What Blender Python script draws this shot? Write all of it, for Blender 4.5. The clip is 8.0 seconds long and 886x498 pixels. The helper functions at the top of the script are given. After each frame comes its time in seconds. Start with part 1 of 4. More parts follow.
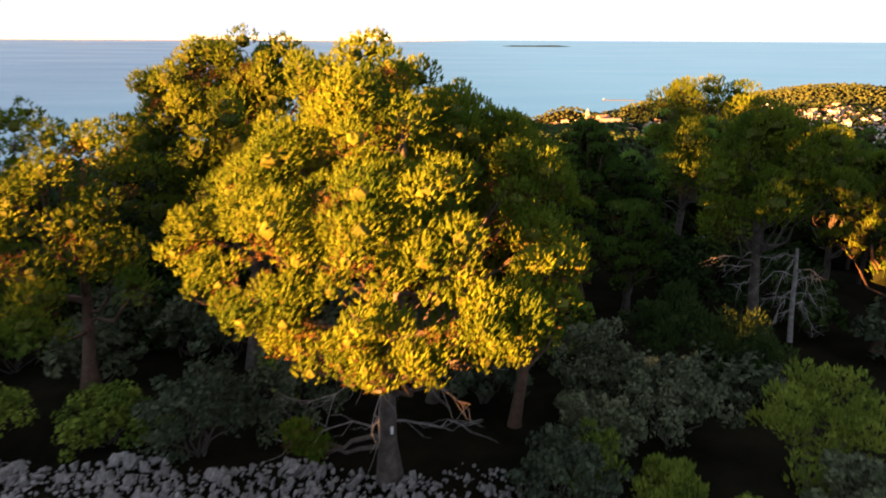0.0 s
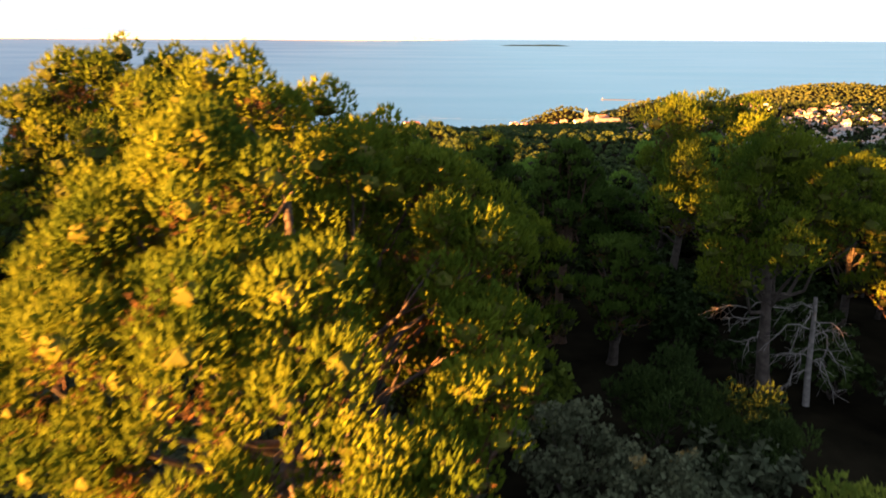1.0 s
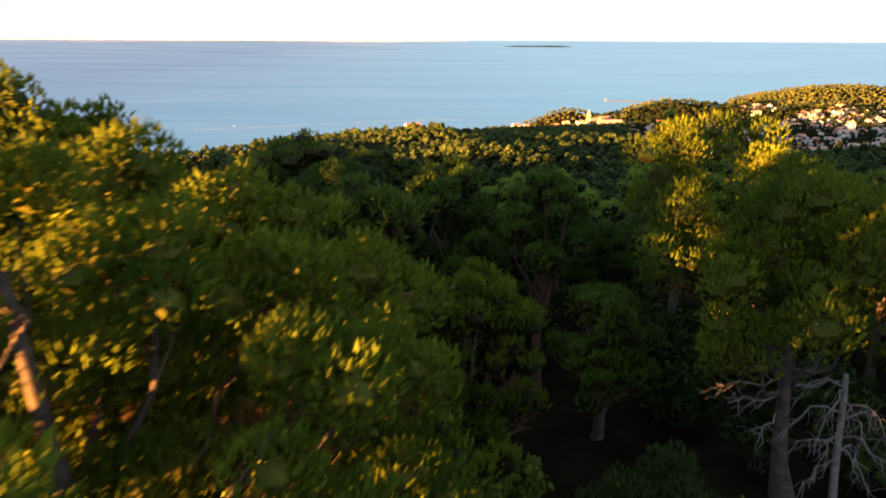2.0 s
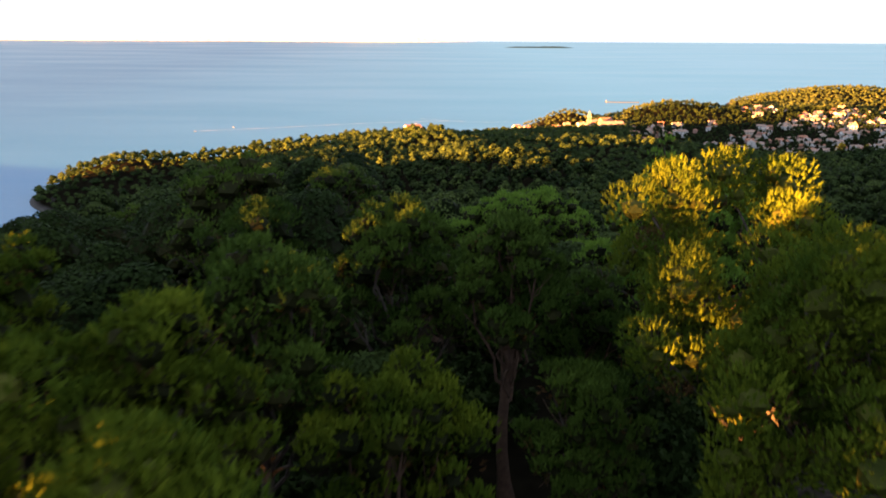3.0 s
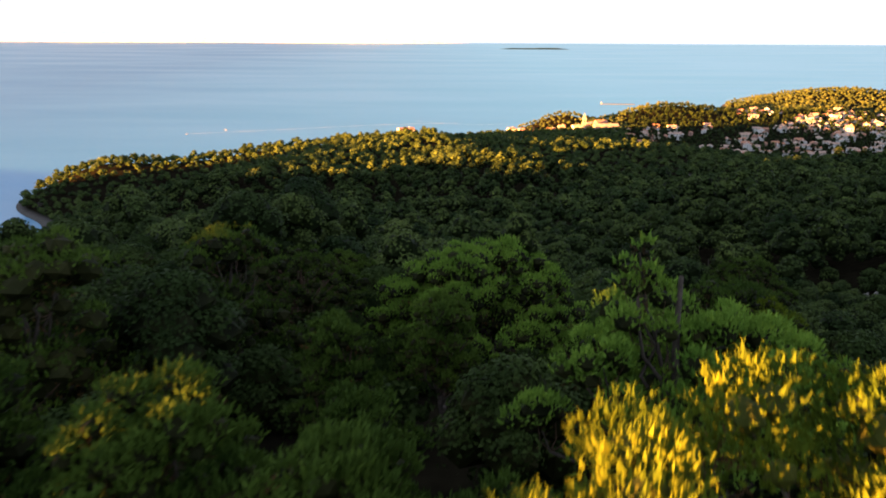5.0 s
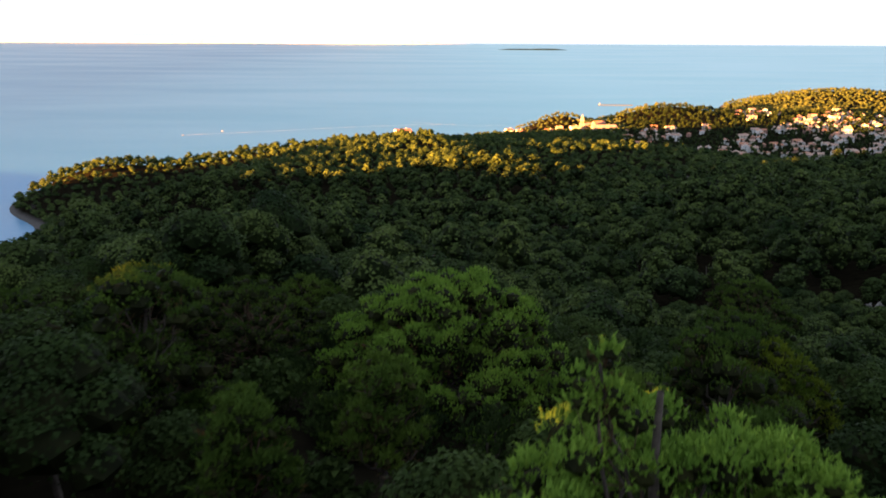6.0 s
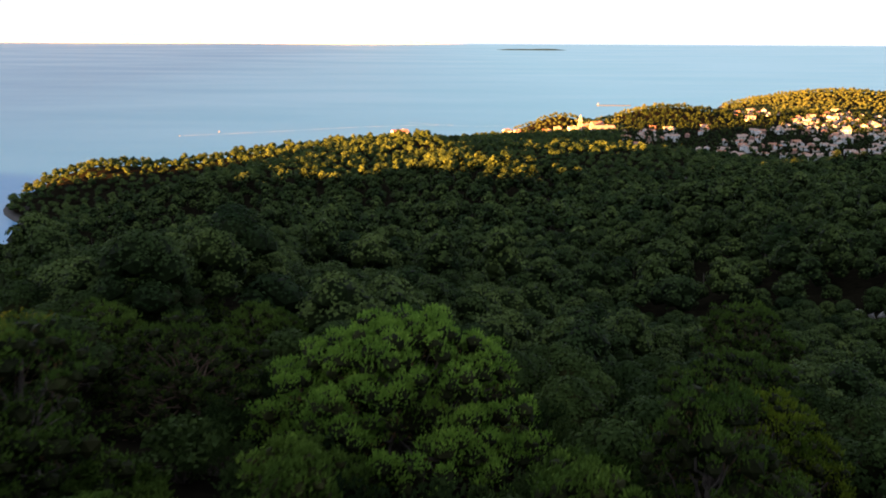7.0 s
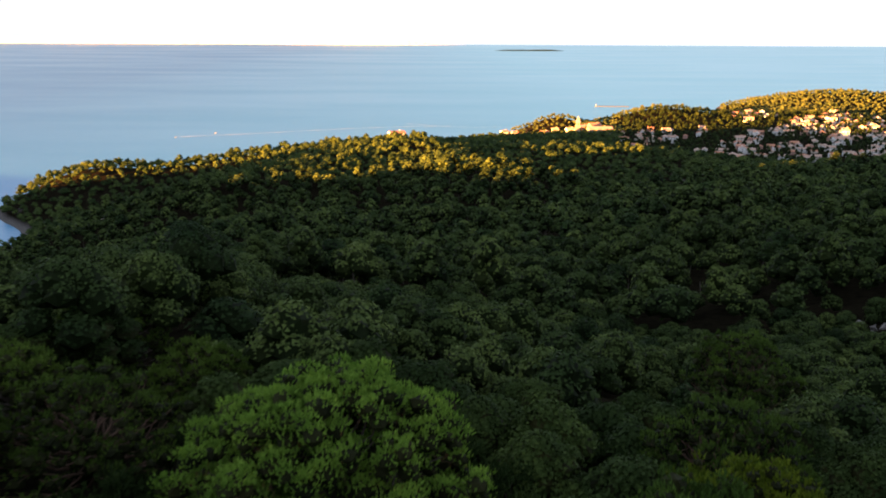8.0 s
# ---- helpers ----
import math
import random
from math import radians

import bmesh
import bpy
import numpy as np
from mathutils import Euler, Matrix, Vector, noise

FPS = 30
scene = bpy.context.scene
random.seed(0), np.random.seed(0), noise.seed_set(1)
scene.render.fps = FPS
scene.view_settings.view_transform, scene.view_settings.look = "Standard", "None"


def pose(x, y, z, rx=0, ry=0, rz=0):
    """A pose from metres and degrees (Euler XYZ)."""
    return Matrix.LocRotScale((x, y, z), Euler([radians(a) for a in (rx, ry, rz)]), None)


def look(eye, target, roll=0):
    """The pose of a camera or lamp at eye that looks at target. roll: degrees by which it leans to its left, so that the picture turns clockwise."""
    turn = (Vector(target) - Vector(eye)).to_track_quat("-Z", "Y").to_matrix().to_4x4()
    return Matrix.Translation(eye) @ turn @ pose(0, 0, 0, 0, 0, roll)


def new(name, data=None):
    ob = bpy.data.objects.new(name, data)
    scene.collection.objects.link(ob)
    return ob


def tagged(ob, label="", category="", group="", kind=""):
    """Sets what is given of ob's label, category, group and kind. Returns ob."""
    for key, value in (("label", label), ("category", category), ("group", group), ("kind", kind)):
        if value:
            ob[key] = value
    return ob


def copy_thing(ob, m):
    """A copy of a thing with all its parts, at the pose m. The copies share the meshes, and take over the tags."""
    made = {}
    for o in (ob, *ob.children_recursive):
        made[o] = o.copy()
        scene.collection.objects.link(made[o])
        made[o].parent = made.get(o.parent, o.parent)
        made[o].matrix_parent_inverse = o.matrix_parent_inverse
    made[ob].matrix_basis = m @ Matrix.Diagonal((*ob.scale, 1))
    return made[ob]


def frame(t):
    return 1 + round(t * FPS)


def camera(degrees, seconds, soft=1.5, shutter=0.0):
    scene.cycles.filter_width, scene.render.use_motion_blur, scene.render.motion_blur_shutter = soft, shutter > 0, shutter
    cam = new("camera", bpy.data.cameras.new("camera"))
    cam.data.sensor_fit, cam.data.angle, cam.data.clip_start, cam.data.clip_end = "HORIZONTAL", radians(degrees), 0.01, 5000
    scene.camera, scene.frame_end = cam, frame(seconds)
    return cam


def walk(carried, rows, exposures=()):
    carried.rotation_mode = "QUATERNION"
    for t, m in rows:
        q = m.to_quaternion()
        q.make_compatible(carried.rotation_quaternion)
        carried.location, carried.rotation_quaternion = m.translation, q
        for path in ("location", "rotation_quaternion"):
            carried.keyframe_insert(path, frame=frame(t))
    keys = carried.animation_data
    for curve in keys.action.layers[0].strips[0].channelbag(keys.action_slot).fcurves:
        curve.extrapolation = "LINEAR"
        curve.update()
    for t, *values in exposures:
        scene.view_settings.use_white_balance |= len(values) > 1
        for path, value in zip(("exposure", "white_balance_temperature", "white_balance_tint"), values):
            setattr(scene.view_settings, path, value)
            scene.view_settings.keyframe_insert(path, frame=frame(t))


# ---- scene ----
cam = camera(62.0, 8.0, soft=1.8, shutter=0.5)
PATH = [
    (0.0, pose(0.00, 0.00, 135.00, 72.62, -0.30, -0.69)),
    (0.5, pose(0.64, 1.88, 135.07, 72.61, -0.30, -0.70)),
    (1.0, pose(1.28, 3.77, 135.13, 72.57, -0.30, -0.75)),
    (1.5, pose(1.93, 5.65, 135.20, 72.60, -0.30, -0.76)),
    (2.0, pose(2.60, 7.56, 135.27, 72.63, -0.30, -0.52)),
    (3.5, pose(4.47, 13.27, 135.54, 72.71, -0.30, -0.43)),
    (4.0, pose(5.10, 15.16, 135.67, 72.72, -0.30, -0.55)),
    (4.5, pose(5.72, 17.05, 135.79, 72.72, -0.30, -0.63)),
    (5.0, pose(6.37, 18.92, 135.87, 72.79, -0.30, -0.74)),
    (6.5, pose(8.58, 24.54, 136.03, 72.84, -0.30, -0.89)),
    (7.0, pose(9.39, 26.38, 136.06, 72.85, -0.30, -0.94)),
    (7.5, pose(10.21, 28.24, 136.11, 72.89, -0.30, -1.01)),
    (8.0, pose(11.07, 30.11, 136.16, 72.90, -0.30, -1.05)),
]
walk(cam, PATH)

# ---- world, sun, exposure ----
SUN_AZ, SUN_EL = 55.0, 3.6          # degrees: from straight behind towards the left, and above the horizon
to_sun = Vector((-math.sin(radians(SUN_AZ)) * math.cos(radians(SUN_EL)), -math.cos(radians(SUN_AZ)) * math.cos(radians(SUN_EL)), math.sin(radians(SUN_EL))))
world = bpy.data.worlds.new("evening_sky")
scene.world = world
world.use_nodes = True
wn = world.node_tree.nodes
sky = wn.new("ShaderNodeTexSky")
sky.sky_type = "NISHITA"
sky.sun_disc = False
sky.sun_elevation = radians(SUN_EL)
sky.sun_rotation = math.atan2(to_sun.x, to_sun.y)
sky.altitude = 120
sky.air_density, sky.dust_density, sky.ozone_density = 1.0, 0.3, 1.5
haze = wn.new("ShaderNodeHueSaturation")      # sea haze takes most of the colour out of the low sky
haze.inputs["Saturation"].default_value = 0.45
cool = wn.new("ShaderNodeMix")
cool.data_type, cool.blend_type = "RGBA", "MULTIPLY"
cool.inputs[0].default_value = 1.0
cool.inputs[7].default_value = (0.68, 0.74, 0.90, 1)
world.node_tree.links.new(sky.outputs[0], haze.inputs["Color"])
sky_fill = wn.new("ShaderNodeMix")                # even white mixed into the whole sky, added for more light from overhead
sky_fill.data_type = "RGBA"
sky_fill.inputs[0].default_value = 0.7
sky_fill.inputs[7].default_value = (2.7, 2.7, 2.7, 1)
world.node_tree.links.new(haze.outputs[0], sky_fill.inputs[6])
world.node_tree.links.new(sky_fill.outputs[2], cool.inputs[6])
world.node_tree.links.new(cool.outputs[2], wn["Background"].inputs[0])
wn["Background"].inputs[1].default_value = 0.0305
sun = new("sun", bpy.data.lights.new("sun", "SUN"))
sun.data.energy, sun.data.angle, sun.data.color = 5.0, radians(0.6), (1.0, 0.385, 0.08)
sun.matrix_world = look((-60, -60, 300), Vector((-60, -60, 300)) - to_sun)
scene.view_settings.exposure = 4.32


# ---- materials ----
def material(name, rough=0.8, metal=0.0, spec=0.3):
    m = bpy.data.materials.new(name)
    m.use_nodes = True
    b = m.node_tree.nodes["Principled BSDF"]
    b.inputs["Roughness"].default_value, b.inputs["Metallic"].default_value = rough, metal
    b.inputs["Specular IOR Level"].default_value = spec
    return m, m.node_tree.nodes, m.node_tree.links, b


def ramp(nodes, stops):
    r = nodes.new("ShaderNodeValToRGB")
    while len(r.color_ramp.elements) < len(stops):
        r.color_ramp.elements.new(0.5)
    for e, (p, c) in zip(r.color_ramp.elements, stops):
        e.position, e.color = p, (*c, 1)
    return r


def noise_tex(nodes, links, scale, detail=4, rough=0.6, coord="Object"):
    c = nodes.new("ShaderNodeTexCoord")
    n = nodes.new("ShaderNodeTexNoise")
    n.inputs["Scale"].default_value, n.inputs["Detail"].default_value, n.inputs["Roughness"].default_value = scale, detail, rough
    links.new(c.outputs[coord], n.inputs["Vector"])
    return n


def mixed(nodes, links, fac, a, b, kind="MIX"):
    m = nodes.new("ShaderNodeMix")
    m.data_type, m.blend_type = "RGBA", kind
    for socket, v in ((m.inputs[0], fac), (m.inputs[6], a), (m.inputs[7], b)):
        if isinstance(v, (int, float)):
            socket.default_value = v
        elif isinstance(v, tuple):
            socket.default_value = (*v, 1)
        else:
            links.new(v, socket)
    return m.outputs[2]


def world_pos(nodes):
    return nodes.new("ShaderNodeNewGeometry").outputs["Position"]


def noisy(name, dark, light, scale, fine=8.0, rough=0.85, bump=0.3, spec=0.3, coord="Object"):
    """A surface whose colour drifts between two tones, with a finer grain and relief."""
    m, n, l, b = material(name, rough, 0, spec)
    big = noise_tex(n, l, scale, 5, coord=coord)
    small = noise_tex(n, l, scale * fine, 6, 0.7, coord=coord)
    r = ramp(n, [(0.3, dark), (0.7, light)])
    l.new(big.outputs[0], r.inputs[0])
    grain = ramp(n, [(0.25, (0.6, 0.6, 0.6)), (0.75, (1.25, 1.25, 1.25))])
    l.new(small.outputs[0], grain.inputs[0])
    l.new(mixed(n, l, 1.0, r.outputs[0], grain.outputs[0], "MULTIPLY"), b.inputs["Base Color"])
    bp = n.new("ShaderNodeBump")
    bp.inputs["Strength"].default_value = bump
    l.new(small.outputs[0], bp.inputs["Height"])
    l.new(bp.outputs[0], b.inputs["Normal"])
    return m


def foliage(name, dark, light, tip, scale, translucent=0.25, spread=1.0, edge=0.18, massed=False):
    """Needles or leaves: tone drifts from clump to clump and from blade to blade; some light passes through."""
    m, n, l, b = material(name, 0.7, 0, 0.04)
    big = n.new("ShaderNodeTexNoise")
    big.inputs["Scale"].default_value, big.inputs["Detail"].default_value = scale, 3
    geo = n.new("ShaderNodeNewGeometry")
    l.new(geo.outputs["Position"], big.inputs["Vector"])
    r = ramp(n, [(0.5 - edge, dark), (0.5 + edge, light)])
    l.new(big.outputs[0], r.inputs[0])
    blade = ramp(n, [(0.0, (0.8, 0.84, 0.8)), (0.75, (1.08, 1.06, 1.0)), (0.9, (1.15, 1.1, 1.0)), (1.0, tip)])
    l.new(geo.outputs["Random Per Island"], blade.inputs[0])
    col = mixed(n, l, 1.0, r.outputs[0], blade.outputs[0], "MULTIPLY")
    info = n.new("ShaderNodeObjectInfo")
    tone = ramp(n, [(0.0, (1 - 0.38 * spread, 1 - 0.3 * spread, 1 - 0.3 * spread)), (1.0, (1 + 0.35 * spread, 1 + 0.3 * spread, 1 + 0.15 * spread))])
    if massed:                       # in a joined wood every tree carries its own tone
        own = n.new("ShaderNodeAttribute")
        own.attribute_name = "tone"
        l.new(own.outputs["Fac"], tone.inputs[0])
    else:
        l.new(info.outputs["Random"], tone.inputs[0])
    col = mixed(n, l, 1.0, col, tone.outputs[0], "MULTIPLY")
    l.new(col, b.inputs["Base Color"])
    tr = n.new("ShaderNodeBsdfTranslucent")
    l.new(col, tr.inputs[0])
    mx = n.new("ShaderNodeMixShader")
    mx.inputs[0].default_value = translucent
    l.new(b.outputs[0], mx.inputs[1])
    l.new(tr.outputs[0], mx.inputs[2])
    l.new(mx.outputs[0], n["Material Output"].inputs[0])
    return m


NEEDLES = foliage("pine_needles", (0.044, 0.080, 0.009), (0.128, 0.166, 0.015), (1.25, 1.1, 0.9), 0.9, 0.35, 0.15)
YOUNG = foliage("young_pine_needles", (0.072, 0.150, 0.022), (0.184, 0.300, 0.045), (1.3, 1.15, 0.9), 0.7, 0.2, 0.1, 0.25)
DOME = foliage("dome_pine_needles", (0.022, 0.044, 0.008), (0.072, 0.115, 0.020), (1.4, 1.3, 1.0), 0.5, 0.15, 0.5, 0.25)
# a step darker than NEEDLES for pines out of the sun, shade included
HALF_SHADE_NEEDLES = foliage("half_shade_needles", (0.022, 0.047, 0.009), (0.072, 0.118, 0.020), (1.5, 1.4, 1.1), 0.5, 0.15, 0.6, 0.25)
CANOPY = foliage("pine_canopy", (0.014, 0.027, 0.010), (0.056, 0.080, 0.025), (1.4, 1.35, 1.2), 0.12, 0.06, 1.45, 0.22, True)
# lighter than CANOPY for the cape woods, their sunlight put into the colour
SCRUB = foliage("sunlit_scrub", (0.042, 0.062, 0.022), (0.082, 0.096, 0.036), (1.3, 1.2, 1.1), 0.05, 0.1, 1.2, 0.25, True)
# the same pine needles darkened: shade is put into the colour
SHADE_NEEDLES = foliage("shade_toned_needles", (0.009, 0.018, 0.006), (0.032, 0.052, 0.014), (1.5, 1.4, 1.2), 0.3, 0.1, 1.0, 0.25)
# near-black core colour that stands for the shade inside the crowns
SHADE_CORE = foliage("shade_dark_inner_needles", (0.004, 0.008, 0.003), (0.013, 0.020, 0.006), (1.2, 1.2, 1.1), 0.4, 0.0, 1.2, 0.25, True)
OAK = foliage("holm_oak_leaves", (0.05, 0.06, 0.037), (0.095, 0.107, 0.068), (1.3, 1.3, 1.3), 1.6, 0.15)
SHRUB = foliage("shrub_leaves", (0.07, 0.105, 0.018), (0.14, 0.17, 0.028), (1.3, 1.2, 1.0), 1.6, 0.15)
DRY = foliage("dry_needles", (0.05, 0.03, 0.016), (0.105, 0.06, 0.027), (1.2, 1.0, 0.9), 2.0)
# shade between the shoots, put into the colour of the inner twigs
SHADE_TANGLE = foliage("shade_dark_twigs", (0.006, 0.008, 0.003), (0.020, 0.022, 0.008), (1.2, 1.0, 0.9), 1.2, 0.0)
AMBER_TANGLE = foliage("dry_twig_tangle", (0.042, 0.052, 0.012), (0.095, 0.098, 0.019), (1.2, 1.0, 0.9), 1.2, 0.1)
BARK = noisy("pine_bark", (0.035, 0.028, 0.023), (0.11, 0.09, 0.075), 5.0, 5.0, 0.95, 0.9)
RED_BARK = noisy("young_pine_bark", (0.05, 0.03, 0.02), (0.12, 0.072, 0.048), 6.0, 5.0, 0.95, 0.6)
DEADWOOD = noisy("bleached_deadwood", (0.13, 0.12, 0.11), (0.33, 0.305, 0.28), 7.0, 6.0, 0.9, 0.5)
PAINT = noisy("white_trail_paint", (0.6, 0.6, 0.58), (0.8, 0.8, 0.78), 12.0, 4.0, 0.8, 0.2)
STONE = noisy("limestone", (0.085, 0.08, 0.076), (0.26, 0.245, 0.228), 3.0, 6.0, 0.95, 0.8)
PLASTER = [noisy("white_plaster", (0.52, 0.51, 0.50), (0.74, 0.73, 0.71), 0.4, 8, 0.9, 0.1),
           noisy("cream_plaster", (0.48, 0.43, 0.36), (0.64, 0.58, 0.49), 0.4, 8, 0.9, 0.1),
           noisy("rose_plaster", (0.32, 0.19, 0.155), (0.42, 0.26, 0.21), 0.4, 8, 0.9, 0.1)]
TILE = [noisy("terracotta_roof", (0.28, 0.12, 0.075), (0.44, 0.21, 0.13), 0.5, 12, 0.9, 0.3),
        noisy("weathered_roof", (0.26, 0.17, 0.13), (0.42, 0.30, 0.24), 0.5, 12, 0.9, 0.3)]
ASHLAR = noisy("pale_ashlar", (0.20, 0.185, 0.165), (0.28, 0.262, 0.235), 0.3, 10, 0.9, 0.2)
GLAZING = noisy("dark_window", (0.03, 0.035, 0.04), (0.06, 0.065, 0.07), 1.0, 4, 0.2, 0.0, spec=0.5)
FOAM = noisy("foam", (0.46, 0.56, 0.64), (0.6, 0.68, 0.74), 0.3, 6, 0.7, 0.2)
HULL = noisy("white_hull", (0.18, 0.18, 0.18), (0.25, 0.25, 0.25), 0.5, 4, 0.4, 0.0)
WET_STONE = noisy("wet_stone", (0.035, 0.036, 0.036), (0.085, 0.085, 0.082), 0.6, 8, 0.8, 0.4)
# distance haze is put into this pale blue-grey coast colour
FAR_LAND = noisy("haze_toned_far_coast", (0.42, 0.50, 0.60), (0.46, 0.54, 0.64), 0.004, 8, 1.0, 0.0, spec=0.0)
DRYTRACK = noisy("gravel_track", (0.36, 0.31, 0.25), (0.5, 0.44, 0.36), 0.3, 10, 0.95, 0.4)


def ground_material():
    """Needle litter and soil, with bare rock in patches and along the waterline."""
    m, n, l, b = material("woodland_soil", 1.0, 0, 0.0)
    big, mid, fine = noise_tex(n, l, 0.05, 5), noise_tex(n, l, 0.8, 6), noise_tex(n, l, 9.0, 6, 0.7)
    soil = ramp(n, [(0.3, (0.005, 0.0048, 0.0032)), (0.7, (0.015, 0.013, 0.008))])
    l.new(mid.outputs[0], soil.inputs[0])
    patch = ramp(n, [(0.66, (0, 0, 0)), (0.74, (1, 1, 1))])
    l.new(big.outputs[0], patch.inputs[0])
    rock = ramp(n, [(0.3, (0.04, 0.038, 0.036)), (0.75, (0.13, 0.122, 0.115))])
    l.new(fine.outputs[0], rock.inputs[0])
    sep = n.new("ShaderNodeSeparateXYZ")
    l.new(world_pos(n), sep.inputs[0])
    shore = n.new("ShaderNodeMapRange")
    shore.inputs[1].default_value, shore.inputs[2].default_value = 2.6, 1.0
    l.new(sep.outputs[2], shore.inputs[0])
    both = n.new("ShaderNodeMath")
    both.operation = "MAXIMUM"
    l.new(patch.outputs[0], both.inputs[0])
    l.new(shore.outputs[0], both.inputs[1])
    l.new(mixed(n, l, both.outputs[0], soil.outputs[0], rock.outputs[0]), b.inputs["Base Color"])
    bp = n.new("ShaderNodeBump")
    bp.inputs["Strength"].default_value, bp.inputs["Distance"].default_value = 0.6, 0.1
    l.new(fine.outputs[0], bp.inputs["Height"])
    l.new(bp.outputs[0], b.inputs["Normal"])
    return m


def sea_material():
    """Calm evening sea: blue body, ripples that catch the sky, long slicks of smoother water."""
    m, n, l, b = material("sea_water", 0.3, 0, 0.4)
    geo = world_pos(n)
    mp = n.new("ShaderNodeMapping")
    mp.inputs["Scale"].default_value = (0.25, 1.0, 1.0)
    l.new(geo, mp.inputs[0])
    slick, ripple = n.new("ShaderNodeTexNoise"), n.new("ShaderNodeTexNoise")
    slick.inputs["Scale"].default_value, slick.inputs["Detail"].default_value = 0.006, 5
    ripple.inputs["Scale"].default_value, ripple.inputs["Detail"].default_value = 0.35, 5
    l.new(mp.outputs[0], slick.inputs["Vector"])
    l.new(mp.outputs[0], ripple.inputs["Vector"])
    col = ramp(n, [(0.3, (0.038, 0.205, 0.365)), (0.7, (0.052, 0.238, 0.412))])
    l.new(slick.outputs[0], col.inputs[0])
    sep = n.new("ShaderNodeSeparateXYZ")
    l.new(geo, sep.inputs[0])
    from_left = n.new("ShaderNodeMapRange")           # darker towards the left: a falloff of light put into the water colour
    from_left.inputs[1].default_value, from_left.inputs[2].default_value = -750, 350
    l.new(sep.outputs[0], from_left.inputs[0])
    falloff = ramp(n, [(0.0, (0.26, 0.46, 0.58)), (1.0, (1.25, 1.14, 1.06))])
    l.new(from_left.outputs[0], falloff.inputs[0])
    l.new(mixed(n, l, 1.0, col.outputs[0], falloff.outputs[0], "MULTIPLY"), b.inputs["Base Color"])
    rg = ramp(n, [(0.35, (0.32, 0.32, 0.32)), (0.65, (0.4, 0.4, 0.4))])
    l.new(slick.outputs[0], rg.inputs[0])
    l.new(rg.outputs[0], b.inputs["Roughness"])
    bp = n.new("ShaderNodeBump")
    bp.inputs["Strength"].default_value, bp.inputs["Distance"].default_value = 0.6, 0.5
    l.new(ripple.outputs[0], bp.inputs["Height"])
    l.new(bp.outputs[0], b.inputs["Normal"])
    return m


SOIL, SEA = ground_material(), sea_material()


# ---- helpers of this scene ----
def as_mesh(name, verts, faces, mat, smooth=False, normals=None):
    """A triangle or quad mesh from arrays; normals: one a point, for soft foliage."""
    verts, faces = np.asarray(verts, np.float32), np.asarray(faces, np.int32)
    me = bpy.data.meshes.new(name)
    k = faces.shape[1]
    me.vertices.add(len(verts))
    me.vertices.foreach_set("co", verts.ravel())
    me.loops.add(faces.size)
    me.loops.foreach_set("vertex_index", faces.ravel())
    me.polygons.add(len(faces))
    me.polygons.foreach_set("loop_start", np.arange(0, faces.size, k, dtype=np.int32))
    me.polygons.foreach_set("use_smooth", np.full(len(faces), smooth))
    me.update(calc_edges=True)
    me.materials.append(mat)
    if normals is not None:
        me.attributes.new("custom_normal", "FLOAT_VECTOR", "POINT").data.foreach_set("vector", np.asarray(normals, np.float32).ravel())
    return me


def leafy(name, arrays, mat, core=None, core_mat=None):
    """Foliage with soft normals; core: its inside, coloured dark in shaded crowns to stand for shade."""
    if core is None:
        return as_mesh(name, arrays[0], arrays[1], mat, False, arrays[2])
    k = len(arrays[1])
    both = join([arrays, core])
    me = as_mesh(name, both[0], both[1], mat, False, both[2])
    me.materials.append(core_mat)
    slots = np.zeros(len(me.polygons), np.int32)
    slots[k:] = 1
    me.polygons.foreach_set("material_index", slots)
    return me


def part(name, data, parent, label=""):
    """Links a mesh as one part under a thing."""
    ob = new(name, data)
    ob.parent = parent
    return tagged(ob, label)


def from_bm(name, bm, mat, smooth=False):
    me = bpy.data.meshes.new(name)
    bm.normal_update()
    bm.to_mesh(me)
    bm.free()
    me.materials.append(mat)
    for p in me.polygons:
        p.use_smooth = smooth
    return me


def join(pieces):
    """Joins (verts, faces) or (verts, faces, normals) into one."""
    at, fs = 0, []
    for q in pieces:
        fs.append(q[1] + at)
        at += len(q[0])
    out = [np.concatenate([q[0] for q in pieces]), np.concatenate(fs)]
    return (*out, np.concatenate([q[2] for q in pieces])) if len(pieces[0]) > 2 else tuple(out)


def unit(a):
    return a / np.maximum(np.linalg.norm(a, axis=-1, keepdims=True), 1e-6)


def tube(points, radii, sides=7):
    """A tapered tube along a line of points, as quads, closed at its thin end."""
    p = np.asarray(points, float)
    way = unit(np.gradient(p, axis=0))
    ref = np.where(np.abs(way[:, 2:]) > 0.9, np.array([[1.0, 0, 0]]), np.array([[0, 0, 1.0]]))
    a = unit(np.cross(way, ref))
    b = np.cross(way, a)
    ang = np.linspace(0, 2 * np.pi, sides, endpoint=False)
    ring = np.cos(ang)[None, :, None] * a[:, None] + np.sin(ang)[None, :, None] * b[:, None]
    v = (p[:, None] + np.asarray(radii)[:, None, None] * ring).reshape(-1, 3)
    i, j = np.meshgrid(np.arange(len(p) - 1), np.arange(sides), indexing="ij")
    k = (j + 1) % sides
    f = np.stack([i * sides + j, i * sides + k, (i + 1) * sides + k, (i + 1) * sides + j], -1).reshape(-1, 4)
    return v, f


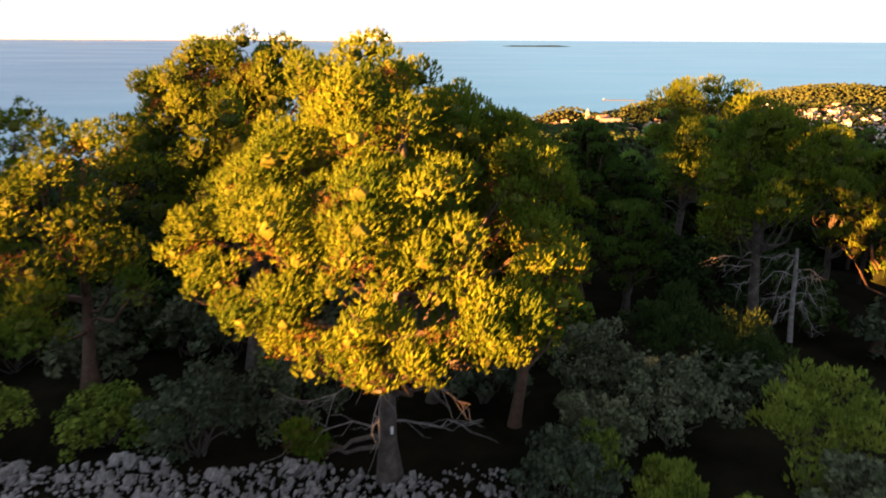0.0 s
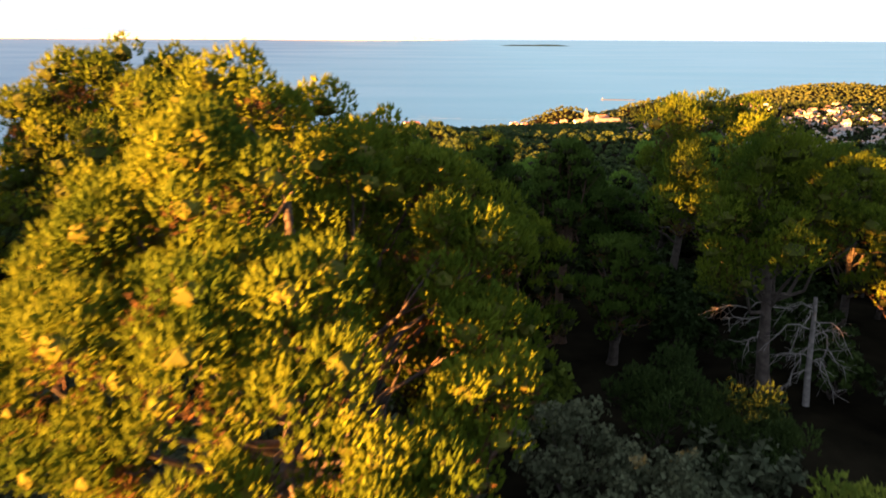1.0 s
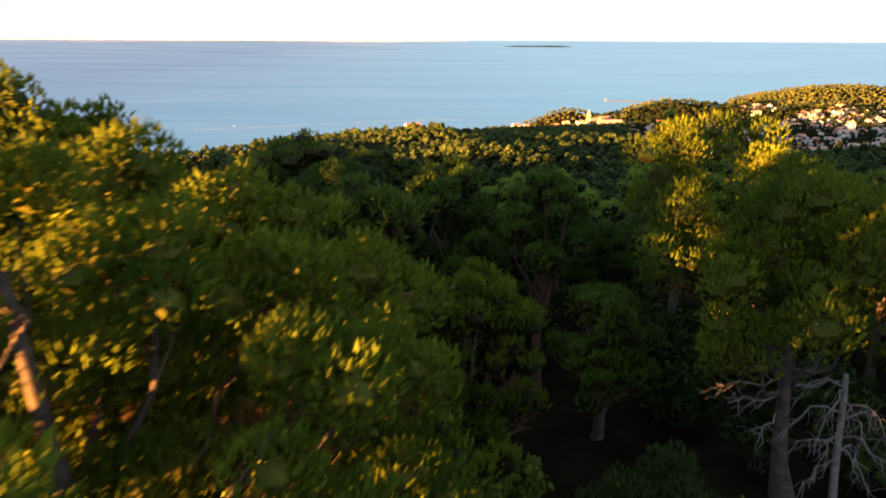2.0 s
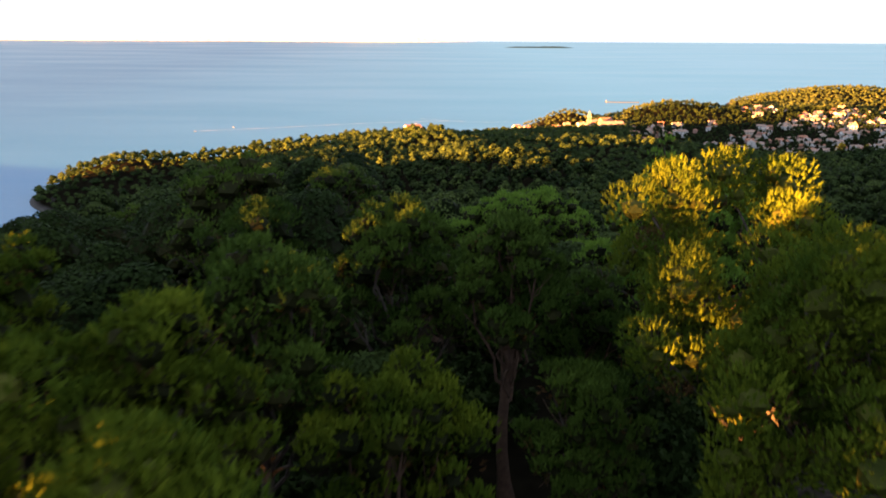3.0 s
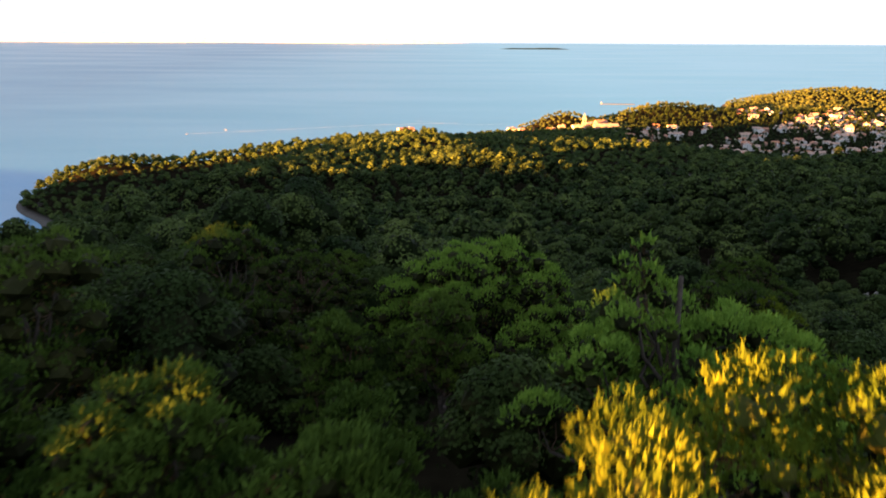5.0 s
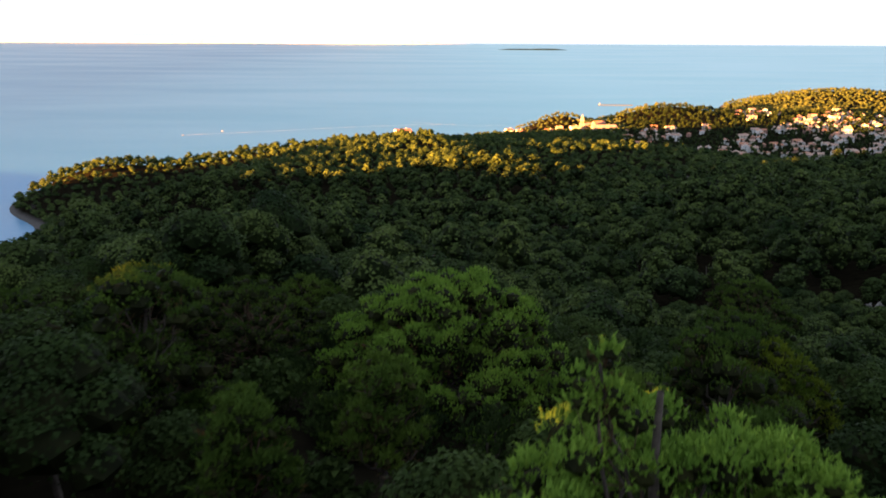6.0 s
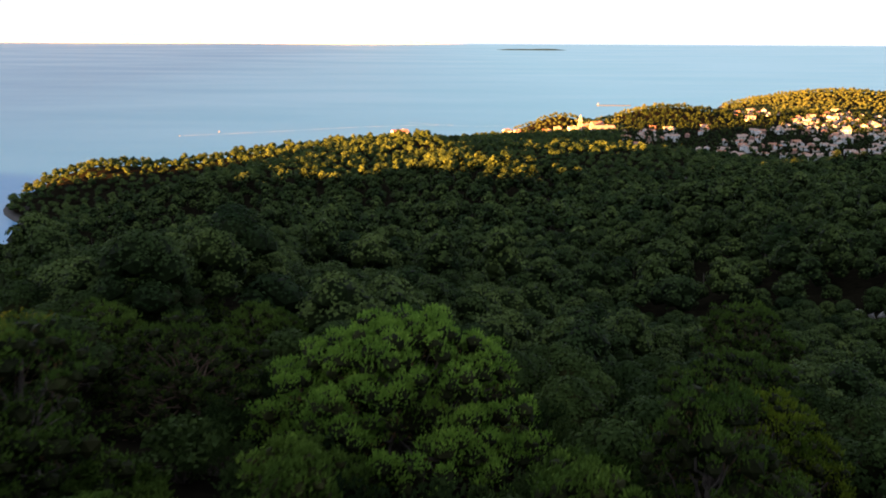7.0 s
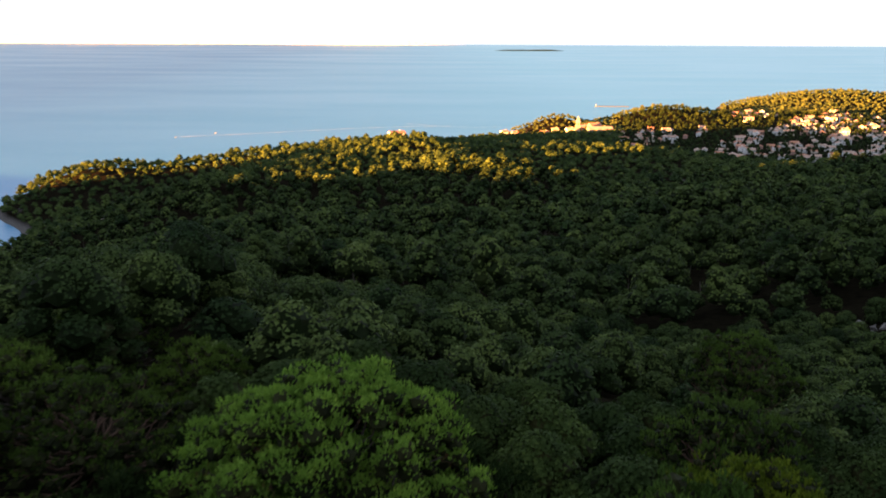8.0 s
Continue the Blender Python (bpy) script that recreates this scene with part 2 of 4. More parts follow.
def bent(rng, a, b, steps=5, sag=0.12, wobble=0.06):
    """A branch line from a to b that first runs outward, then turns up, with kinks."""
    a, b = np.asarray(a, float), np.asarray(b, float)
    t = np.linspace(0, 1, steps)[:, None]
    span = np.linalg.norm(b - a)
    p = a + (b - a) * t
    p[:, 2] -= (sag * span * np.sin(np.pi * t) * (1 - 0.3 * t))[:, 0]
    p[1:-1] += rng.normal(0, wobble * span, (steps - 2, 3))
    return p


def outward(v, n):
    """Triangles (three points each) with a normal each, wound so that their front looks along it."""
    g = np.cross(v[:, 1] - v[:, 0], v[:, 2] - v[:, 0])
    back = (g * n).sum(1) < 0
    v[back] = v[back][:, [0, 2, 1]]
    return v.reshape(-1, 3), np.arange(3 * len(v)).reshape(-1, 3), np.repeat(n, 3, 0)


def needles(rng, centers, radii, face, tufts, blades, length, width, up=0.45, shell=0.6, flat=0.8):
    """Upright bottle-brush tufts of needles over the outside of round puffs."""
    c, r = np.repeat(centers, tufts, 0), np.repeat(radii, tufts)
    d = unit(rng.normal(size=(len(c), 3)) + np.array([0, 0, up]))
    p = c + d * (r * (1 - shell * rng.random(len(c)) ** 1.5))[:, None] * np.array([1, 1, flat])
    axis = unit(d * 0.8 + np.array([0, 0, 0.75]) + rng.normal(0, 0.3, d.shape))
    stem = length * rng.uniform(0.6, 1.3, len(p))
    d = unit(d + 0.9 * np.repeat(face, tufts, 0))
    p, axis, d, stem = (np.repeat(q, blades, 0) for q in (p, axis, d, stem))
    out = unit(np.cross(axis, rng.normal(size=axis.shape)))
    p = p + axis * (stem * rng.random(len(p)))[:, None]
    way = unit(axis * 0.85 + out * 0.75)
    side = unit(np.cross(way, axis + rng.normal(0, 0.5, way.shape))) * (width * rng.uniform(0.7, 1.3, len(p)))[:, None] * 0.5
    tip = p + way * (length * 0.5 * rng.uniform(0.7, 1.25, len(p)))[:, None]
    return outward(np.stack([p - side, p + side, tip], 1), unit(d * 0.6 + out * 0.65 + axis * 0.1))


def brushes(rng, centers, radii, face, tufts, blades, length, width, up=0.45, shell=0.4, flat=0.85, sides=4, fat=0.2):
    """Shoots over the outside of round puffs: each a soft spindle of packed needles with loose ones round it."""
    many = np.maximum(2, tufts * (radii / radii.mean()) ** 2).astype(int)
    c, r = np.repeat(centers, many, 0), np.repeat(radii, many)
    d = unit(rng.normal(size=(len(c), 3)) + np.array([0, 0, up]))
    p = c + d * (r * (1 - shell * rng.random(len(c)) ** 1.5))[:, None] * np.array([1, 1, flat])
    axis = unit(d * 0.6 + np.array([0, 0, 0.9]) + rng.normal(0, 0.22, d.shape))
    stem = length * rng.uniform(0.6, 1.3, len(p))
    d = unit(d + 0.55 * np.repeat(face, many, 0))
    a = unit(np.cross(axis, rng.normal(size=axis.shape)))
    b = np.cross(axis, a)
    n, ang = len(p), np.arange(sides) * 2 * np.pi / sides
    ring = np.cos(ang)[None, :, None] * a[:, None] + np.sin(ang)[None, :, None] * b[:, None]
    girth = (stem * fat * rng.uniform(0.8, 1.2, n))[:, None, None]
    v = np.concatenate([(p + axis * stem[:, None])[:, None], p[:, None] + axis[:, None] * (stem * 0.35)[:, None, None] + ring * girth, (p - axis * (stem * 0.35)[:, None])[:, None]], 1)
    vn = unit(np.concatenate([(axis + d)[:, None], ring * 0.55 + 0.9 * d[:, None] + 0.1 * axis[:, None], d[:, None] + 0 * axis[:, None]], 1))
    k = np.arange(sides)
    local = np.stack([1 + k, 1 + (k + 1) % sides, np.zeros(sides, int)], 1)
    faces = (local[None] + (sides + 2) * np.arange(n)[:, None, None]).reshape(-1, 3)
    solid = (v.reshape(-1, 3), faces, vn.reshape(-1, 3))
    if not blades:
        return solid
    p, axis, d, stem = (np.repeat(q, blades, 0) for q in (p, axis, d, stem))
    out = unit(np.cross(axis, rng.normal(size=axis.shape)))
    p = p + axis * (stem * rng.uniform(0.05, 0.95, len(p)))[:, None]
    way = unit(axis * 0.9 + out * 0.75)
    side = unit(np.cross(way, axis + rng.normal(0, 0.5, way.shape))) * (width * rng.uniform(0.7, 1.3, len(p)))[:, None] * 0.5
    tip = p + way * (length * 0.5 * rng.uniform(0.7, 1.25, len(p)))[:, None]
    loose = outward(np.stack([p - side, p + side, tip], 1), unit(d * 0.9 + out * 0.4 + axis * 0.1))
    return join([solid, loose])


def flakes(rng, centers, radii, face, count, size, rough=0.55, up=0.5, flat=0.8):
    """Small leaf triangles that lie roughly along the outside of round puffs."""
    c, r = np.repeat(centers, count, 0), np.repeat(radii, count)
    d = unit(rng.normal(size=(len(c), 3)) + np.array([0, 0, up]))
    p = c + d * (r * rng.uniform(0.3, 1.1, len(c)) ** 0.7)[:, None] * np.array([1, 1, flat])
    n = unit(d + rng.normal(0, rough, d.shape))
    a = unit(np.cross(n, rng.normal(size=n.shape)))
    b = np.cross(n, a)
    s = (size * rng.uniform(0.6, 1.4, len(p)))[:, None]
    return outward(np.stack([p - s * 0.55 * a - s * 0.3 * b, p + s * 0.55 * a - s * 0.3 * b, p + s * 0.7 * b], 1), unit(0.35 * d + 0.4 * np.repeat(face, count, 0) + n * 0.7))


GOLDEN = (1 + 5 ** 0.5) / 2
BALL_V = unit(np.array([(-1, GOLDEN, 0), (1, GOLDEN, 0), (-1, -GOLDEN, 0), (1, -GOLDEN, 0), (0, -1, GOLDEN), (0, 1, GOLDEN), (0, -1, -GOLDEN), (0, 1, -GOLDEN), (GOLDEN, 0, -1), (GOLDEN, 0, 1), (-GOLDEN, 0, -1), (-GOLDEN, 0, 1)]))
BALL_F = np.array([(0, 11, 5), (0, 5, 1), (0, 1, 7), (0, 7, 10), (0, 10, 11), (1, 5, 9), (5, 11, 4), (11, 10, 2), (10, 7, 6), (7, 1, 8), (3, 9, 4), (3, 4, 2), (3, 2, 6), (3, 6, 8), (3, 8, 9), (4, 9, 5), (2, 4, 11), (6, 2, 10), (8, 6, 7), (9, 8, 1)])


GEM_V = np.array([(1.0, 0, 0), (0, 1, 0), (-1, 0, 0), (0, -1, 0), (0, 0, 1), (0, 0, -1)])
GEM_F = np.array([(0, 1, 4), (1, 2, 4), (2, 3, 4), (3, 0, 4), (1, 0, 5), (2, 1, 5), (3, 2, 5), (0, 3, 5)])


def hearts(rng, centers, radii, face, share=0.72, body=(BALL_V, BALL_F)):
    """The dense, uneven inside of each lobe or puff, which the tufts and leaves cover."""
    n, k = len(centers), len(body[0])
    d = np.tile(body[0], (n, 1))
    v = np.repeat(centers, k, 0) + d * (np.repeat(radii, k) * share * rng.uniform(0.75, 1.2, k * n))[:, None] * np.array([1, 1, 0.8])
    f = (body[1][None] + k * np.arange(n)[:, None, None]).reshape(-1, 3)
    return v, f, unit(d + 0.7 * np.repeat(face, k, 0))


def puffs_of(rng, lobes, each, share=0.46):
    """The small puffs that make up the big lobes of a crown: centres, radii, and which way they face."""
    lobes = np.asarray(lobes, float)
    c, r = np.repeat(lobes[:, :3], each, 0), np.repeat(lobes[:, 3], each)
    d = unit(rng.normal(size=c.shape) + np.array([0, 0, 0.35]))
    p = c + d * (r * rng.uniform(0.5, 0.85, len(r)))[:, None] * np.array([1, 1, 0.85])
    heart = np.array([*lobes[:, :2].mean(0), 0.6 * lobes[:, 2].min() + 0.4 * lobes[:, 2].mean()])
    return p, r * share * rng.uniform(0.7, 1.25, len(r)), unit(d + 0.8 * unit(p - heart))


def pine_lobes(rng, h, r, base, count):
    """Rounded clumps set apart over the dome of a pine crown from height base to h."""
    out = []
    for i in range(count):
        q, a = math.sqrt((i + 0.5) / count), i * 2.4 + rng.uniform(-0.6, 0.6)
        lr = r * rng.uniform(0.8, 1.25) * (1.3 / math.sqrt(count))
        rad = (r - lr) * q * rng.uniform(0.85, 1.08)
        z = base + (h - base) * (0.18 + 0.80 * (1 - q ** 2.2) + rng.uniform(-0.16, 0.08))
        out.append((rad * math.cos(a), rad * math.sin(a), min(z, h - lr), lr))
    return out


# rises of the land: x, y, height, radius
NEAR_HILLS = [(-80, 0, 9.4, 60), (-10, 0, 4.3, 60), (60, 0, 15.3, 60), (-80, 60, -18.7, 60), (-10, 60, 42.1, 60), (60, 60, 4.8, 60), (-80, 120, 35.6, 60), (-10, 120, 45.1, 60), (60, 120, 12.8, 60), (-80, 180, 47.5, 60), (-10, 180, 53.8, 60), (60, 180, 14.7, 60), (130, 250, 9.0, 80), (40, 260, 20.3, 80), (-50, 270, 61.0, 80), (40, 400, 32.0, 70), (-50, 400, 3.7, 70), (-130, 350, 8.5, 80), (-170, 620, 19.7, 70), (-150, 530, -17.1, 70), (110, -110, 54.4, 120), (-190, 130, 40.3, 90)]
FAR_HILLS = [(0, -150, 121.5, 170), (-120, 20, 100.3, 110), (20, 40, 5.3, 130), (160, 60, 89.5, 130), (-40, 170, -63.5, 110), (90, 190, 30.1, 120), (220, 200, 44.8, 150), (-150, 230, 39.8, 110), (20, 330, 12.0, 110), (150, 350, 16.8, 130), (290, 380, 54.4, 150), (-120, 470, 52.6, 110), (0, 500, 16.2, 110), (-230, 540, 5.2, 90), (120, 560, 42.1, 130), (-60, 640, 44.8, 110), (280, 620, 20.5, 150), (70, 760, 24.6, 110), (470, 560, 28.2, 180), (200, 850, 20.1, 130), (400, 820, 14.7, 150), (580, 800, 18.5, 160), (330, 1000, 23.1, 120), (520, 1020, 24.8, 140)]
# the rises from (26, 466) to (-3, 594) are added to shade land behind
CAPE_HILLS = [(-25, 746, 9.0, 24), (172, 990, 22.0, 42), (95, 985, 7.0, 40), (-60, 640, -6.0, 90), (26, 466, 5.0, 24), (16, 504, 5.5, 24), (6, 548, 8.0, 24), (-3, 594, 7.5, 24), (315, 1040, 13.0, 70), (640, 1230, 33.9, 150), (820, 1150, 24.9, 200), (-260, 600, 30.1, 60), (340, 610, -10.0, 100), (-190, 560, -3.0, 110), (-49, 281, -6.0, 60), (105, 289, 6.0, 50), (70, 162, 4.0, 40), (-31, 132, 4.0, 35)]
# unseen sunward ridge added to shade the valley: distance along it, and its height
SHADE_RIDGE_AT = (-60, 6.8, 8.6, 9.6, 12.8, 13.8, 17.6, 19.6, 21, 22.5, 25, 30, 45, 60, 120, 150, 220, 256, 335, 356, 372, 381, 404, 430, 470, 500, 515, 545, 581, 600, 622, 660, 900)
SHADE_RIDGE_HIGH = (154.9, 154.9, 152.7, 152.1, 152.1, 153.3, 153.3, 154.3, 156.7, 157.9, 158.0, 156.6, 155.3, 154.2, 143.7, 136.7, 119.7, 109.7, 103.7, 100.7, 94.7, 90.7, 90.7, 91.7, 92.7, 90.7, 90.7, 75.7, 64.7, 57.7, 49.7, 37.7, 24.7)


def hills(x, y):
    """Height of the land over the sea, from the rises that make it up."""
    z = np.full(np.shape(x), -14.0)
    for cx, cy, h, r in NEAR_HILLS + FAR_HILLS + CAPE_HILLS:
        z = z + h * np.exp(-((x - cx) ** 2 + (y - cy) ** 2) / r ** 2)
    # the added shade ridge rises over whatever land lies there
    along, off = -0.574 * x + 0.819 * y, 0.819 * x + 0.574 * y
    return np.maximum(z, np.interp(along, SHADE_RIDGE_AT, SHADE_RIDGE_HIGH) * np.exp(-((off + 170) / 60) ** 2) - 14)


def land(x, y):
    return float(hills(np.float64(x), np.float64(y)))

# ---- ground, sea, distance ----
def grid_axis(lo, hi, fine_lo, fine_hi, fine, coarse):
    return np.concatenate([np.arange(lo, fine_lo, coarse), np.arange(fine_lo, fine_hi, fine), np.arange(fine_hi, hi + 1, coarse)])


def build_ground():
    xs, ys = np.concatenate([np.arange(-620, -130, 4.0), grid_axis(-130, 1500, -40, 40, 1.0, 10.0)]), grid_axis(-420, 1700, -10, 60, 1.0, 6.0)
    gx, gy = np.meshgrid(xs, ys, indexing="ij")
    z = hills(gx, gy)
    rough = np.array([[noise.noise((a * 0.7, b * 0.7, 0)) * 0.12 + noise.noise((a * 0.15, b * 0.15, 3)) * 0.25 for b in ys] for a in xs])
    z = z + rough
    v = np.stack([gx, gy, z], -1).reshape(-1, 3)
    m = len(ys)
    i, j = np.meshgrid(np.arange(len(xs) - 1), np.arange(m - 1), indexing="ij")
    f = np.stack([i * m + j, (i + 1) * m + j, (i + 1) * m + j + 1, i * m + j + 1], -1).reshape(-1, 4)
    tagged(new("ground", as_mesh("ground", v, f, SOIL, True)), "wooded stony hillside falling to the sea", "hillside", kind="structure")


build_ground()
sea_v = [(-5000, -1500, 0), (5000, -1500, 0), (5000, 4900, 0), (-5000, 4900, 0)]
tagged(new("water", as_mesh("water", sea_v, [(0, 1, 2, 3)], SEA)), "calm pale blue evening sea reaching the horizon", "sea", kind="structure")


def low_coast(x0, x1, y, height, falloff, seed, wave):
    """A long low island with an uneven back."""
    n = 60
    xs = np.linspace(x0, x1, n)
    prof = np.array([noise.fractal((x * wave + seed, seed, 0), 0.9, 2.0, 4) for x in xs])
    env = np.clip(np.minimum(np.linspace(0, 6, n), np.linspace(6, 0, n)), 0, 1)
    top = env * height * (0.75 + 0.5 * prof)
    rows = [np.stack([xs, np.full(n, y - falloff), np.full(n, -1.0)], -1), np.stack([xs, np.full(n, y), np.maximum(top, 0.2)], -1), np.stack([xs, np.full(n, y + falloff), np.full(n, -1.0)], -1)]
    v = np.concatenate(rows)
    i = np.arange(n - 1)
    f = np.concatenate([np.stack([i, i + 1, i + 1 + n, i + n], -1), np.stack([i + n, i + n + 1, i + 2 * n + 1, i + 2 * n], -1)])
    return v, f


v, f = low_coast(345, 700, 3900, 6, 60, 2.0, 0.004)
tagged(new("islet", as_mesh("islet", v, f, CANOPY)), "low dark wooded islet far out at sea", "island", kind="structure")
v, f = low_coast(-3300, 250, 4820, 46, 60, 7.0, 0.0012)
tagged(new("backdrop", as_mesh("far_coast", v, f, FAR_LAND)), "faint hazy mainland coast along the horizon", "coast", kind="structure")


# ---- trees ----
def tree_thing(name, base, label, group=""):
    t = new(name)
    t.location = base
    t.empty_display_size = 0.5
    return tagged(t, label, "tree", group)


def detailed_pine(base, lobes, label, seed, foot=(0, 0), girth=0.2, lean=(0, 0), tufts=30, each=11, blades=7, length=0.2, width=0.036, bark=None, dry=0.25, sides=4, mat=None, heart=0.4, up=0.45):
    """A pine seen close by: trunk, a limb to each lobe of its crown, twigs, needle tufts."""
    rng = np.random.default_rng(seed)
    lobes = np.asarray(lobes, float)
    tree = tree_thing("pine_tree", base, label)
    bark = bark or BARK
    top = lobes[:, 2].max()
    steps = np.linspace(0, 1, 9)
    line = np.stack([foot[0] + lean[0] * steps + 0.10 * np.sin(steps * 7 + seed), foot[1] + lean[1] * steps + 0.08 * np.cos(steps * 6 + seed), -0.3 + (top * 0.93 + 0.3) * steps], -1)
    part("trunk", as_mesh("trunk", *tube(line, girth * (1 - 0.85 * steps) + 0.015 + 0.10 * np.exp(-steps * 22), 10), bark, True), tree)
    for lx, ly, lz, lr in lobes:
        z0 = max(lz * 0.62 - 0.3, min(2.0, lz * 0.5))
        s = np.interp(z0, line[:, 2], steps)
        root = np.array([np.interp(s, steps, line[:, k]) for k in range(3)])
        end = np.array([lx, ly, lz - 0.15 * lr])
        curve = bent(rng, root, end, 6, 0.10, 0.04)
        limb = part("limb", as_mesh("limb", *tube(curve, np.linspace(girth * 0.33, 0.018, 6), 6), bark, True), tree)
        twigs = []
        for k in range(3):
            tip = end + unit(rng.normal(size=3) + np.array([0, 0, 0.3])) * lr * 0.8
            twigs.append(tube(bent(rng, curve[-2], tip, 4, 0.05, 0.05), np.linspace(0.012, 0.004, 4), 4))
        tagged(part("twig", as_mesh("twig", *join(twigs), RED_BARK), limb), kind="stuff")
    puffs = puffs_of(rng, lobes, each, 0.42)
    shoots = brushes(rng, *puffs, tufts, blades, length, width, up, sides=sides)
    part("crown", leafy("crown", shoots, mat or NEEDLES, hearts(rng, *puffs, heart), SHADE_TANGLE if mat else AMBER_TANGLE), tree, "tufted yellow-green needles")
    if dry > 0:
        inner = lobes.copy()
        inner[:, 2] -= 0.3 * inner[:, 3]
        inner[:, 3] *= 0.62
        part("dry_foliage", leafy("dry_foliage", needles(rng, *puffs_of(rng, inner, 3), int(tufts * dry), 8, length, 0.02), DRY), tree, "brown dead needles inside the crown")
    return tree, line


HERO_LOBES = [(-0.4, -0.7, 7.85, 0.69), (0.2, 0.8, 7.4, 0.94), (-1.4, -0.2, 7.6, 0.67), (-0.6, -1.6, 7.1, 0.92), (0.7, 0.3, 6.8, 0.91), (1.6, 0.8, 6.7, 0.66),
              (-1.8, -0.9, 6.6, 0.83), (-2.6, -1.2, 6.0, 0.81), (-0.9, -2.4, 6.2, 0.9), (0.3, -2.2, 6.2, 0.92), (1.8, -0.4, 6.0, 0.86), (2.5, 0.3, 6.0, 0.53),
              (-3.6, -1.0, 5.1, 0.72), (-2.0, -2.2, 5.5, 0.83), (-0.6, -3.0, 5.4, 0.85), (0.6, -2.6, 5.4, 0.84), (2.2, -0.9, 5.1, 0.78), (-1.6, -2.6, 4.4, 0.67),
              (-0.4, -3.2, 4.4, 0.59), (0.8, -3.0, 4.5, 0.69), (2.0, -2.6, 4.4, 0.71), (-0.3, 1.8, 5.5, 1.31), (-2.0, 1.8, 4.2, 1.19), (1.6, 1.8, 4.2, 1.19),
              (-1.9, -1.2, 1.35, 0.42), (-1.6, -1.3, 1.2, 0.3), (2.3, -2.2, 4.8, 0.62), (1.5, -2.7, 4.1, 0.6), (2.75, -1.8, 4.95, 0.42), (1.2, -2.3, 3.7, 0.45),
              (-2.3, -2.3, 4.3, 0.6), (-3.0, -1.8, 4.6, 0.62), (-1.0, -2.9, 3.8, 0.5), (-0.5, -3.0, 3.7, 0.55), (0.3, -2.9, 3.8, 0.55), (-1.7, -2.4, 3.8, 0.5), (1.9, -2.3, 4.1, 0.6)]
HERO_BACK = [(2.2, 2.2, 5.9, 0.85), (0.9, 2.4, 6.7, 0.8), (2.6, 1.2, 5.6, 0.75), (0.3, 2.2, 6.3, 1.0), (0.0, 0.3, 5.6, 1.2), (-1.4, 0.8, 6.0, 1.1), (1.4, 0.6, 4.8, 1.0), (2.6, 0.6, 4.4, 0.8)]
hero, hero_line = detailed_pine((-0.5, 13.2, 126.2), HERO_LOBES + HERO_BACK, "large Aleppo pine glowing gold in low sun beside the stones", 3, foot=(-0.4, 0), girth=0.19, lean=(0.4, -0.5), tufts=115, each=9, blades=4, length=0.13, width=0.013, dry=0.18, heart=0.46)


def dead_branches(tree, line, seed, heights, reach, droop=0.0):
    """Bare grey branches low on a trunk, each with a few forks."""
    rng = np.random.default_rng(seed)
    for z, a in heights:
        s = np.interp(z, line[:, 2], np.arange(len(line)))
        root = np.array([np.interp(s, np.arange(len(line)), line[:, k]) for k in range(3)])
        end = root + np.array([math.cos(a), math.sin(a), rng.uniform(-0.25, 0.05) - droop * rng.uniform(0.5, 1.1)]) * reach * rng.uniform(0.7, 1.2)
        curve = bent(rng, root, end, 7, 0.05, 0.035)
        curve = curve + np.outer(np.sin(np.linspace(0, math.pi, 7)), (0, 0, 0.45 * droop * reach))
        pieces = [tube(curve, np.linspace(0.017, 0.005, 7), 6)]
        for k in (1, 2, 2, 3, 3, 4, 4, 5, 5):
            tip = curve[k] + unit((end - root) + rng.normal(0, reach * 0.5, 3)) * reach * rng.uniform(0.25, 0.5)
            pieces.append(tube(bent(rng, curve[k], tip, 5, 0.08, 0.05), np.linspace(0.007, 0.0025, 5), 4))
        part("dead_branch", as_mesh("dead_branch", *join(pieces), DEADWOOD, True), tree, "bare bleached dead branch")


dead_branches(hero, hero_line, 5, [(1.1, 0.05), (1.2, 3.2), (2.4, 3.9), (2.5, 5.6), (2.5, 0.3), (2.7, 4.6)], 2.0)
mark = bmesh.new()
bmesh.ops.create_grid(mark, x_segments=3, y_segments=5, size=0.5)
for q in mark.verts:
    a = -math.pi / 2 + q.co.x * 0.7
    q.co = Vector((0.215 * math.cos(a), 0.215 * math.sin(a), q.co.y * 0.17))
trail_mark = part("trail_mark", from_bm("trail_mark", mark, PAINT, True), hero, "white painted trail mark")
trail_mark.location = (-0.36, -0.08, 0.98)

BACK_LOBES = [(0.3, -0.6, 8.0, 0.78), (1.0, -0.3, 7.8, 0.72), (-0.7, -0.6, 7.6, 1.0), (-1.6, -0.6, 7.1, 0.78), (0.1, -1.1, 6.7, 1.11), (-1.8, -0.1, 6.3, 0.73), (0.7, 0.4, 6.6, 1.05),
              (-0.6, -1.1, 5.5, 1.04), (-0.2, 0.4, 5.0, 1.2), (-2.3, 0.4, 5.5, 0.9), (1.9, 0.6, 7.3, 0.8), (2.2, 1.0, 6.7, 1.0), (-0.2, 0.2, 6.9, 1.1), (1.2, 0.6, 7.2, 0.9), (0.9, 0.9, 6.0, 1.1), (2.0, 0.8, 6.9, 0.8), (2.4, 0.6, 5.6, 0.9), (1.5, 0.0, 7.3, 0.8), (0.6, -0.3, 7.3, 0.95), (-0.5, 0.0, 4.2, 1.1), (1.2, 0.5, 4.6, 1.1), (-1.1, 0.7, 7.75, 0.85), (-2.0, 0.6, 7.0, 0.9), (-1.6, 0.0, 4.4, 1.0), (0.6, 0.2, 3.4, 1.0)]
